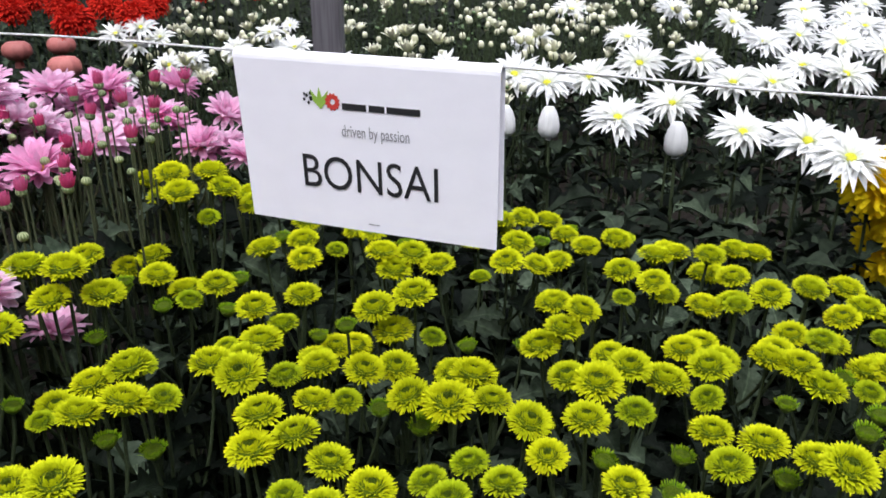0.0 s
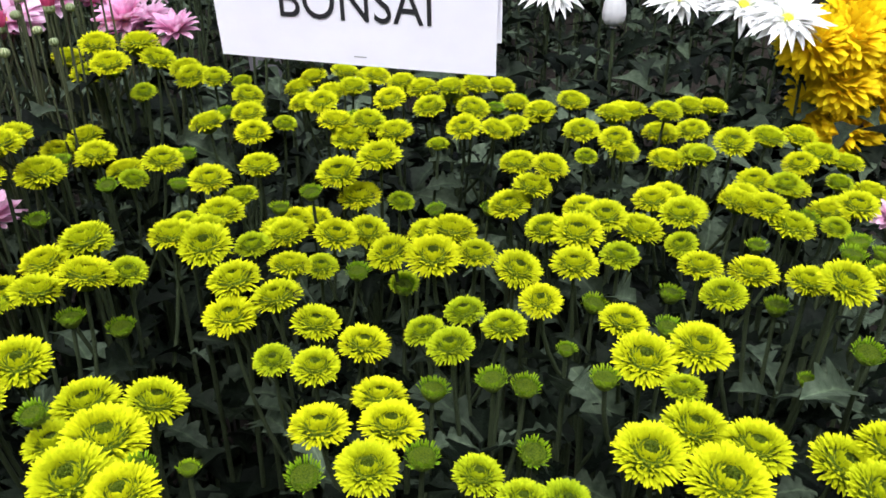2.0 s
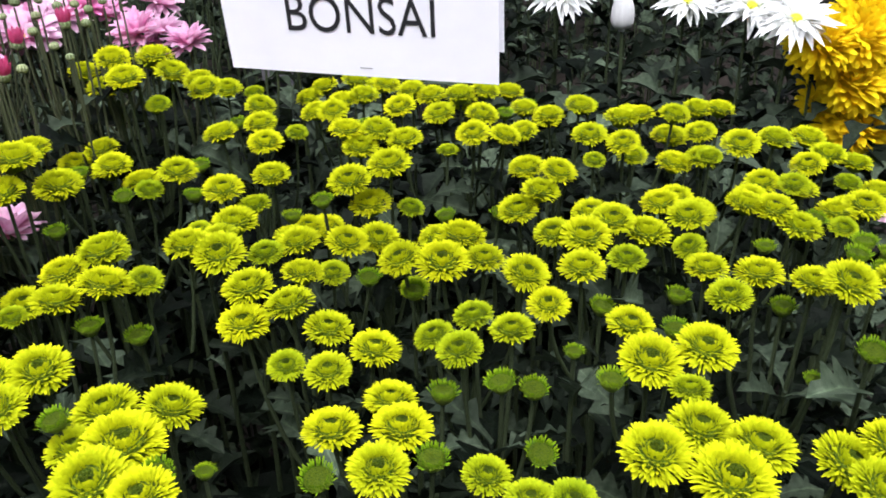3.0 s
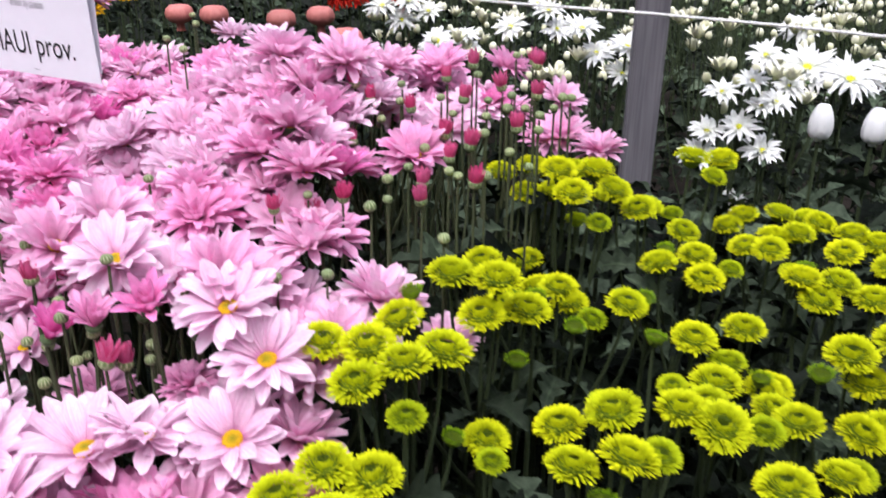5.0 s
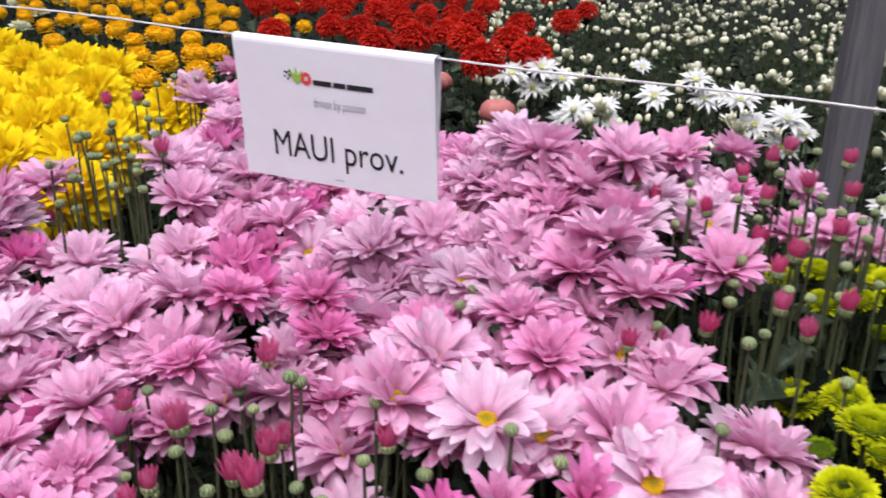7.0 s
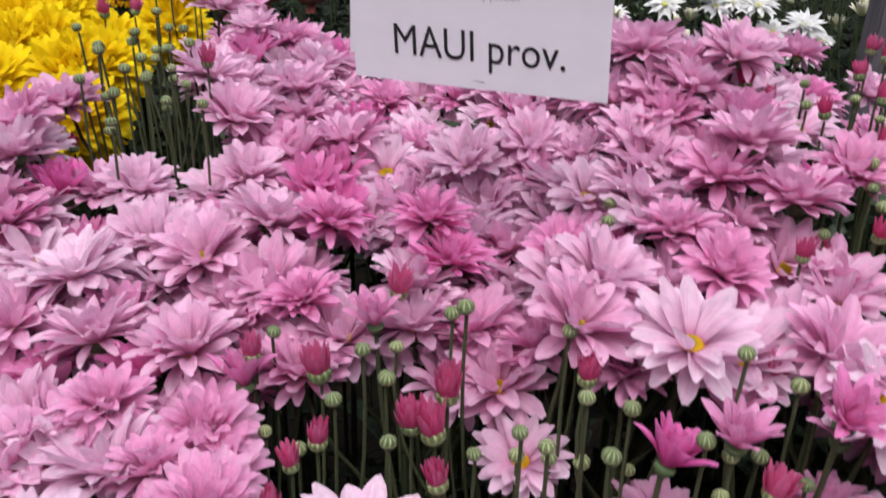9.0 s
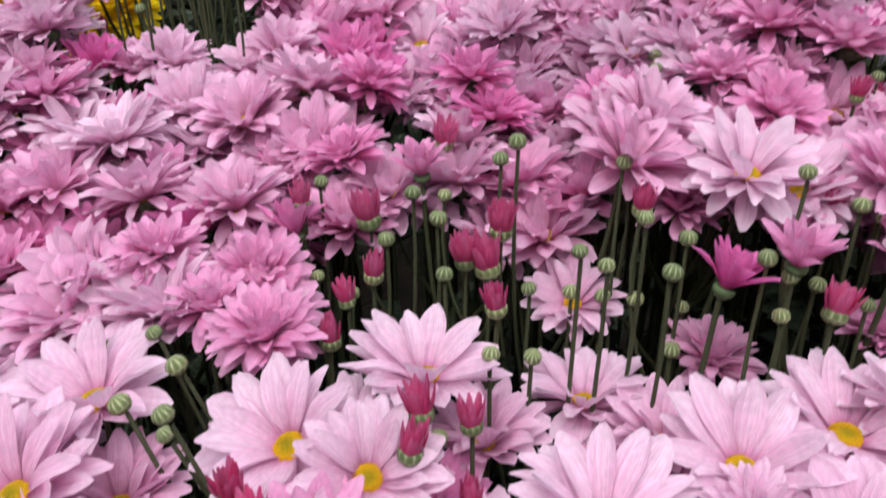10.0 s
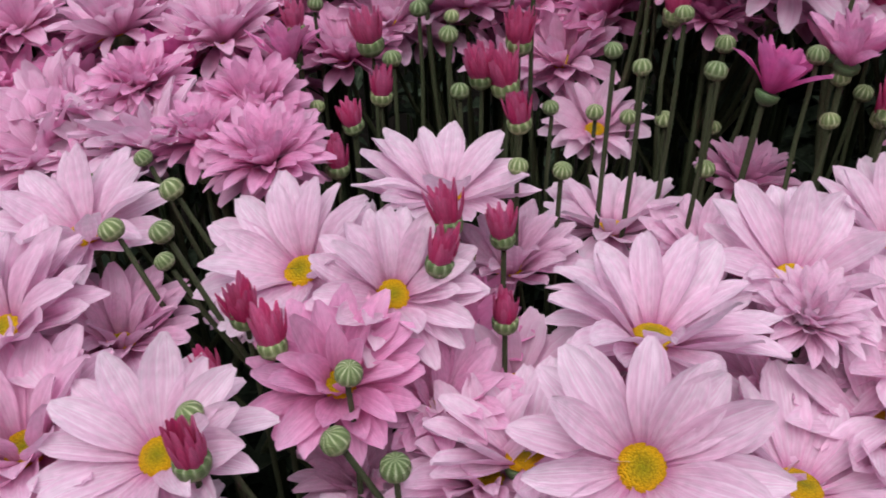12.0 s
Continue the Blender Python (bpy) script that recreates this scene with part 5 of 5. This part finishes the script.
pink_plant([('P', -0.446, 1.055, 1.271, 0.009), ('P', -0.41, 1.037, 1.25, 0.009), ('B', -0.396, 1.072, 1.281, 0.007), ('B', -0.397, 1.032, 1.241, 0.007), ('B', -0.4, 1.017, 1.229, 0.007)])
pink_plant([('B', -0.439, 0.889, 1.184, 0.007), ('B', -0.411, 0.894, 1.185, 0.007), ('P', -0.418, 0.86, 1.187, 0.009)])
pink_plant([('B', -0.423, 0.982, 1.207, 0.007), ('P', -0.387, 0.99, 1.213, 0.009), ('B', -0.391, 0.949, 1.196, 0.007), ('B', -0.38, 1.017, 1.23, 0.007), ('B', -0.362, 0.986, 1.213, 0.007)])
pink_plant([('P', -0.37, 1.052, 1.274, 0.009), ('P', -0.368, 1.032, 1.243, 0.009), ('B', -0.338, 1.03, 1.242, 0.007), ('B', -0.347, 1.017, 1.232, 0.007), ('B', -0.362, 1.007, 1.225, 0.007)])
pink_plant([('B', -0.368, 0.924, 1.188, 0.007)])
pink_plant([('B', -0.328, 1.03, 1.242, 0.007)])
pink_plant([('P', -0.968, 0.714, 1.105, 0.013), ('P', -0.975, 0.637, 1.085, 0.009), ('P', -0.982, 0.608, 1.075, 0.009)], False)
pink_plant([('P', -0.9, 0.656, 1.105, 0.01), ('P', -0.886, 0.655, 1.1, 0.011), ('P', -0.877, 0.669, 1.12, 0.01)], False)
pink_plant([('P', -0.788, 0.67, 1.135, 0.01), ('P', -0.656, 0.693, 1.125, 0.011), ('P', -0.678, 0.62, 1.09, 0.009)], False)
pink_plant([('P', -0.916, 0.784, 1.135, 0.01), ('P', -0.876, 0.7, 1.11, 0.01), ('H', -0.932, 0.756, 1.12, 0.03, -0.1, -0.1, 0.5)], False)
pink_plant([('D', -0.991, 0.787, 1.12, 0.036, -0.2, 0, 0.55), ('P', -1.015, 0.717, 1.115, 0.01)], False)
pink_plant([('D', -0.754, 0.707, 1.115, 0.034, 0, -0.1, 0.45), ('H', -0.712, 0.714, 1.115, 0.032, 0.1, 0, 0.5), ('P', -0.779, 0.703, 1.12, 0.01)], False)
pink_plant([('H', -0.688, 0.676, 1.105, 0.034, 0.1, 0, 0.45), ('H', -0.627, 0.652, 1.105, 0.032, 0.1, 0, 0.55)], False)
pink_plant([('D', -1.06, 0.632, 1.08, 0.034, -0.1, -0.1, 0.5), ('D', -1.021, 0.607, 1.075, 0.04, 0, -0.15, 0.4)], False)
pink_plant([('D', -1.108, 0.683, 1.09, 0.036, 0, -0.1, 0.5)], False)
pink_plant([('P', -0.671, 0.937, 1.17, 0.01), ('P', -0.582, 0.834, 1.15, 0.011)], False)
pink_plant([('D', -0.633, 0.637, 1.06, 0.032, 0, 0, 0.45), ('D', -0.574, 0.675, 1.08, 0.034, 0, -0.1, 0.5)], False)
pink_plant([('W', -0.505, 0.797, 1.079, 0.042, 0.15, -0.4, 0.0)])
pink_plant([('B', -1.291, 1.134, 1.265, 0.007, -0.25, 0.0), ('P', -1.281, 1.06, 1.152, 0.009), ('B', -1.271, 1.077, 1.219, 0.007, -0.25, 0.0), ('B', -1.263, 1.116, 1.25, 0.007, -0.25, 0.0)])
pink_plant([('B', -1.239, 1.062, 1.208, 0.007, -0.25, 0.0), ('B', -1.227, 1.092, 1.23, 0.007, -0.25, 0.0), ('B', -1.227, 1.132, 1.262, 0.007, -0.25, 0.0), ('B', -1.225, 1.027, 1.182, 0.007, -0.25, 0.0)])
pink_plant([('B', -1.203, 1.086, 1.226, 0.007, -0.25, 0.0), ('B', -1.198, 1.104, 1.24, 0.007, -0.1, 0.0), ('B', -1.185, 1.116, 1.249, 0.007, -0.1, 0.0), ('B', -1.174, 1.083, 1.223, 0.007, -0.1, 0.0)])
pink_plant([('B', -1.174, 1.053, 1.2, 0.007, -0.1, 0.0), ('B', -1.165, 1.122, 1.254, 0.007, -0.1, 0.0), ('B', -1.138, 1.059, 1.204, 0.007, -0.1, 0.0), ('P', -1.129, 1.06, 1.247, 0.009)])
for x, y, z in [(0.942, 2.696, 1.175), (0.374, 2.002, 1.116), (0.262, 1.96, 1.11), (0.521, 2.127, 1.131), (0.528, 1.81, 1.088), (0.383, 1.7, 1.08), (0.603, 1.559, 1.08), (0.701, 1.487, 1.08), (0.723, 1.359, 1.08), (0.708, 1.948, 1.11), (0.8, 1.945, 1.11), (0.68, 2.151, 1.134), (0.918, 2.343, 1.152), (0.468, 3.011, 1.188), (0.553, 2.438, 1.158), (0.27, 2.432, 1.157), (0.929, 2.086, 1.128), (1.003, 2.008, 1.119), (1.321, 2.592, 1.17), (0.826, 2.992, 1.188), (0.189, 2.032, 1.119)]:
    spider_plant(x, y, z)
for x, y, z in [(0.234, 1.675, 1.08), (0.462, 1.519, 1.08), (0.142, 1.689, 1.08)]:
    capped_white(x, y, z)
for x, y, z in [(-0.76, 1.95, 1.233), (-0.716, 1.95, 1.205), (-0.699, 1.95, 1.248), (-0.655, 1.95, 1.225), (-0.625, 1.9, 1.168), (-0.642, 1.95, 1.138), (-0.558, 1.9, 1.153), (-0.566, 1.9, 1.182), (-0.466, 1.9, 1.204), (-0.387, 1.9, 1.24), (-0.367, 1.9, 1.203), (-0.333, 1.9, 1.21), (-0.315, 1.81, 1.217), (-0.282, 1.81, 1.17), (-0.223, 1.81, 1.184), (-0.228, 1.81, 1.13), (-0.187, 1.81, 1.157), (-0.746, 1.95, 1.127), (-0.051, 1.66, 1.131), (-0.0, 1.66, 1.155), (0.022, 1.66, 1.109), (0.047, 1.66, 1.117), (-0.069, 1.66, 1.056), (-0.011, 1.66, 1.068), (0.037, 1.66, 1.024), (-0.076, 1.66, 1.012), (-0.007, 1.66, 0.92), (0.016, 1.66, 1.201), (-0.437, 2.443, 1.2), (0.114, 1.858, 1.11), (0.256, 2.029, 1.11)]:
    daisy_plant(x, y, z)
for x, y, z in [(-0.997, 1.945, 1.2), (-0.932, 2.039, 1.2), (-0.774, 1.689, 1.2), (-1.176, 1.983, 1.2), (-1.272, 2.0, 1.198)]:
    salmon_capped(x, y, z)
for x, y, z in [(-1.209, 2.476, 1.27), (-1.305, 2.54, 1.27), (-1.185, 2.993, 1.27), (-1.389, 3.649, 1.27), (-1.52, 3.597, 1.27), (-1.023, 2.284, 1.27), (-0.971, 2.46, 1.27), (-0.955, 3.62, 1.27), (-0.891, 2.249, 1.27), (-0.919, 2.768, 1.27), (-0.775, 2.814, 1.27), (-0.693, 4.706, 1.27), (-0.634, 2.976, 1.27), (-0.542, 3.592, 1.27), (-0.817, 1.866, 1.27), (-0.782, 2.281, 1.27), (-0.723, 1.991, 1.27), (-1.649, 3.546, 1.27), (-1.405, 2.327, 1.27), (-1.266, 4.774, 1.27), (-0.979, 5.741, 1.27), (-1.087, 2.125, 1.27), (-0.405, 5.178, 1.27), (-1.59, 5.421, 1.27)]:
    red_plant(x, y, z)
for x, y, z in [(-2.029, 2.328, 1.22), (-1.86, 2.068, 1.22), (-2.374, 3.076, 1.22), (-2.167, 2.777, 1.22), (-2.328, 3.234, 1.22), (-2.048, 2.708, 1.22), (-2.46, 3.701, 1.22), (-2.329, 3.561, 1.22), (-1.839, 2.412, 1.22), (-1.894, 2.656, 1.22), (-1.669, 2.095, 1.22), (-1.842, 2.616, 1.22), (-1.574, 2.031, 1.22), (-2.096, 3.313, 1.22), (-2.819, 4.862, 1.22), (-1.72, 2.528, 1.22), (-1.568, 2.182, 1.22), (-1.522, 2.219, 1.22), (-2.547, 4.654, 1.22), (-1.886, 3.103, 1.22), (-1.749, 2.907, 1.22), (-2.022, 3.671, 1.22), (-2.126, 4.272, 1.22), (-2.617, 5.33, 1.22), (-2.036, 4.308, 1.22), (-1.694, 3.302, 1.22), (-1.894, 4.125, 1.22), (-1.545, 3.088, 1.22), (-1.717, 4.193, 1.22), (-2.58, 6.298, 1.22), (-2.27, 5.938, 1.22), (-1.72, 2.026, 1.22)]:
    orange_plant(x, y, z)
for x, y, z in [(-1.478, 1.738, 1.22), (-1.427, 1.875, 1.22), (-2.127, 6.008, 1.22), (-1.684, 6.227, 1.22)]:
    orange_plant(x, y, z)
for x, y, z in [(-2.782, 3.072, 1.2), (-2.343, 2.47, 1.2), (-2.507, 2.911, 1.2), (-2.807, 3.52, 1.2), (-3.338, 4.159, 1.2), (-3.698, 4.912, 1.2), (-3.175, 4.327, 1.2), (-4.116, 6.052, 1.2), (-3.366, 3.908, 1.2), (-4.993, 6.17, 1.2), (-3.766, 6.235, 1.2), (-3.513, 6.367, 1.2)]:
    cream_plant(x, y, z)
for x, y, z in [(-2.02, 2.085, 1.22), (-1.79, 1.828, 1.22), (-1.666, 1.815, 1.22), (-1.578, 1.794, 1.22), (-1.669, 1.514, 1.216), (-1.584, 1.465, 1.208), (-1.514, 1.45, 1.204), (-1.549, 1.361, 1.192), (-1.485, 1.351, 1.188), (-1.446, 1.383, 1.192), (-1.512, 1.261, 1.172), (-1.458, 1.245, 1.166), (-1.376, 1.289, 1.172), (-1.353, 1.313, 1.176), (-1.308, 1.496, 1.204), (-1.488, 1.556, 1.216), (-1.574, 1.574, 1.22), (-1.357, 1.378, 1.188)]:
    yellow_plant(x, y, z)
for x, y, z in [(-1.476, 1.226, 1.08), (-1.462, 1.154, 1.08), (-1.448, 1.232, 1.08), (-1.423, 1.352, 1.08), (-1.628, 1.377, 1.08), (-1.581, 1.958, 1.08)]:
    yellow_plant(x, y, z)
for x, y, z in [(0.849, 1.36, 1.041), (0.922, 1.38, 1.037), (0.829, 1.4, 0.981), (0.854, 1.36, 0.963), (0.93, 1.38, 0.974), (0.844, 1.4, 0.898), (0.884, 1.36, 0.868), (0.93, 1.38, 0.92), (0.878, 1.4, 1.071), (0.78, 1.36, 1.04)]:
    yellow_plant(x, y, z)


# ---- the rest of each bed, grown to an even spacing ----
def taken(x, y, spots, gap):
    return any((x - a) ** 2 + (y - b) ** 2 < gap * gap for a, b in spots)


def inside(x, y, poly):
    hit = False
    for (ax, ay), (bx, by) in zip(poly, poly[1:] + poly[:1]):
        if (ay > y) != (by > y) and x < (bx - ax) * (y - ay) / (by - ay) + ax:
            hit = not hit
    return hit


def spread(poly, gap, spots, tries=4000):
    """Evenly scattered places in a polygon, away from spots."""
    xs, ys = [p[0] for p in poly], [p[1] for p in poly]
    found, spots = [], list(spots)
    for _ in range(tries):
        x, y = rng.uniform(min(xs), max(xs)), rng.uniform(min(ys), max(ys))
        if inside(x, y, poly) and not taken(x, y, spots, gap):
            found.append((x, y))
            spots.append((x, y))
    return found


def heads_of(word):
    """Places of the flower heads or buds that stand already."""
    bpy.context.view_layer.update()
    return [o.matrix_world.translation.copy() for o in scene.objects if o.name.split(".")[0] == word]


heads, buds = heads_of("flower_head"), heads_of("bud")
pinks = [o.matrix_world.translation.copy() for o in scene.objects if o.name.startswith("flower_head") and o.parent.name.startswith(("pink", "white", "yellow", "red", "orange", "cream"))]
PINK_BED = [(-1.40, 0.22), (-0.60, 0.22), (-0.53, 0.52), (-0.49, 0.76), (-0.56, 0.95), (-0.42, 1.26), (-0.62, 1.30), (-1.10, 1.32), (-1.28, 1.12), (-1.40, 0.95)]
flat = [(h.x, h.y) for h in heads]
holes = [(b.x, b.y) for b in buds if 0.56 < b.y < 0.74 and -1.0 < b.x < -0.60 or b.x < -1.0 and b.y < 0.64 or b.x > -0.56 and b.y > 0.76 or b.x < -1.1 and b.y > 1.0]


def bed_height(x, y):
    near = sorted(((h.x - x) ** 2 + (h.y - y) ** 2, h.z) for h in heads if h.x < -0.45 and h.y < 1.4)[:4]
    return sum(z / (d + 1e-4) for d, z in near) / sum(1 / (d + 1e-4) for d, z in near)


gaps = [(-0.924, 0.61), (-0.963, 0.50), (-0.982, 0.466), (-1.112, 0.60), (-0.66, 0.81), (-0.955, 0.85), (-0.93, 0.87)]
fill = [(x, y) for x, y in spread(PINK_BED, 0.0285, flat, 12000) if not taken(x, y, holes, 0.022 if y > 0.74 and -1.05 < x < -0.58 or -0.80 < x < -0.6 else 0.040) and not taken(x, y, gaps, 0.044)]
while fill:
    x, y = fill.pop(0)
    group = [(x, y)] + [q for q in fill if (q[0] - x) ** 2 + (q[1] - y) ** 2 < 0.012][:4]
    fill = [q for q in fill if q not in group]
    pink_plant([(rng.choice("FFWWWD" if qy < 0.66 else "FFFWWDDH"), qx, qy, bed_height(qx, qy) - (rng.uniform(0.030, 0.055) if qy < 0.64 else rng.uniform(0.004, 0.040)), rng.uniform(0.039, 0.048)) for qx, qy in group], None, 0)

for x, y in spread([(0.50, 0.25), (0.90, 0.25), (0.75, 0.68), (0.58, 0.68)], 0.11, flat):
    green_plant([(x + dx, y + dy, 1.05 + rng.uniform(-.02, .02), 0.021) for dx, dy in ((0, 0), (0.045, 0.01), (-0.02, 0.04), (0.03, -0.045), (-0.04, -0.02))], 10)

lime = [h for h in heads if h.y < 1.3 and h.x > -0.56 and not any((h.x - q.x) ** 2 + (h.y - q.y) ** 2 < 1e-8 for q in pinks)]
near, clumps = [(h.x, h.y) for h in lime], []
for h in lime:
    for _ in range(2 if h.y > 0.62 else 0):
        a, d = rng.uniform(0, 6.28), rng.uniform(0.034, 0.044)
        x, y = h.x + d * math.cos(a), h.y + d * math.sin(a)
        if y > h.y - 0.02 and not taken(x, y, near, 0.033):
            near.append((x, y))
            clumps.append((x, y, h.z - rng.uniform(0.004, 0.022), rng.choice((0.021, 0.021, 0.020, 0.014, 0.013))))
clumps.sort()
while clumps:
    q = clumps.pop(0)
    group = [q] + [c for c in clumps if (c[0] - q[0]) ** 2 + (c[1] - q[1]) ** 2 < 0.008][:5]
    clumps = [c for c in clumps if c not in group]
    green_plant(group, 3)

CREAM_BED = [(-0.78, 1.95), (-0.55, 1.75), (0.10, 1.70), (0.35, 2.2), (1.2, 3.2), (2.0, 5.8), (-1.2, 5.8)]
far = []
for x, y in spread(CREAM_BED, 0.19, []):
    b = bud_plant(x, y, 1.17 + 0.03 * (y - 1.8) + rng.uniform(-.05, .04), 10 if y < 3.2 else 7, 0.30 if y < 2.1 else 0.16)
    if y > 2.35:
        far.append(b)
gather(far, "far_cream_buds", "many tall chrysanthemum stems with cream buds far back in the bed")


def backdrop_plants(make, poly, gap, z, name, label):
    gather([make(x, y, z + rng.uniform(-.03, .03)) for x, y in spread(poly, gap, flat)], name, label)


backdrop_plants(red_plant, [(-1.65, 2.95), (-0.95, 2.75), (-0.95, 4.6), (-2.4, 4.6)], 0.17, 1.27, "far_red_flowers", "many deep red chrysanthemums far back in the bed")
backdrop_plants(orange_plant, [(-2.6, 2.7), (-1.75, 2.9), (-2.5, 4.6), (-3.6, 4.6)], 0.145, 1.22, "far_orange_flowers", "many orange pompon chrysanthemums far back in the bed")
backdrop_plants(cream_plant, [(-3.3, 2.3), (-2.4, 2.3), (-2.7, 2.9), (-3.8, 4.6), (-4.6, 4.6)], 0.16, 1.2, "far_cream_flowers", "many cream pompon chrysanthemums far back in the bed")
backdrop_plants(spider_plant, [(0.75, 2.0), (1.3, 1.7), (1.9, 3.4), (1.2, 3.0)], 0.165, 1.16, "far_white_flowers", "many white spider chrysanthemums far back in the bed")
for x, y in spread([(-1.95, 1.2), (-1.32, 1.15), (-1.36, 1.45), (-1.9, 1.55)], 0.10, flat):
    yellow_plant(x, y, 1.13 + rng.uniform(-.05, .02))
for x, y in spread([(0.98, 1.0), (1.4, 0.95), (1.5, 1.5), (1.0, 1.5)], 0.11, flat):
    yellow_plant(x, y, 1.08 + rng.uniform(-.05, .02))


def foliage(name, boxes, count, lo, hi, label):
    """The mass of lower leaves in a bed, too many to count."""
    g = Geo()
    shapes = [(np.array([v.co[:] for v in me.vertices]).reshape(14, 5, 3)) for me in LEAVES]
    uv = np.stack(np.meshgrid((0, .25, .5, .75, 1), np.linspace(0, 1, 14)), -1)
    keep = [0, 3, 5, 7, 9, 11, 13]
    for _ in range(count):
        x0, x1, y0, y1 = rng.choice(boxes)
        m = (Matrix.Translation((rng.uniform(x0, x1), rng.uniform(y0, y1), rng.uniform(lo, hi))) @ Matrix.Rotation(rng.uniform(0, 6.28), 4, "Z") @
             Matrix.Rotation(rng.uniform(-.4, .5), 4, "Y") @ Matrix.Rotation(rng.uniform(-.4, .4), 4, "X") @ Matrix.Scale(rng.uniform(0.9, 1.4), 4))
        s = shapes[rng.randrange(6)]
        g.grid(s[keep][:, ::2], uv[keep][:, ::2], m)
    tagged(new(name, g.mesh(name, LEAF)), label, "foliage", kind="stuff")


# Black depth between these leaves is partly put into their colour.
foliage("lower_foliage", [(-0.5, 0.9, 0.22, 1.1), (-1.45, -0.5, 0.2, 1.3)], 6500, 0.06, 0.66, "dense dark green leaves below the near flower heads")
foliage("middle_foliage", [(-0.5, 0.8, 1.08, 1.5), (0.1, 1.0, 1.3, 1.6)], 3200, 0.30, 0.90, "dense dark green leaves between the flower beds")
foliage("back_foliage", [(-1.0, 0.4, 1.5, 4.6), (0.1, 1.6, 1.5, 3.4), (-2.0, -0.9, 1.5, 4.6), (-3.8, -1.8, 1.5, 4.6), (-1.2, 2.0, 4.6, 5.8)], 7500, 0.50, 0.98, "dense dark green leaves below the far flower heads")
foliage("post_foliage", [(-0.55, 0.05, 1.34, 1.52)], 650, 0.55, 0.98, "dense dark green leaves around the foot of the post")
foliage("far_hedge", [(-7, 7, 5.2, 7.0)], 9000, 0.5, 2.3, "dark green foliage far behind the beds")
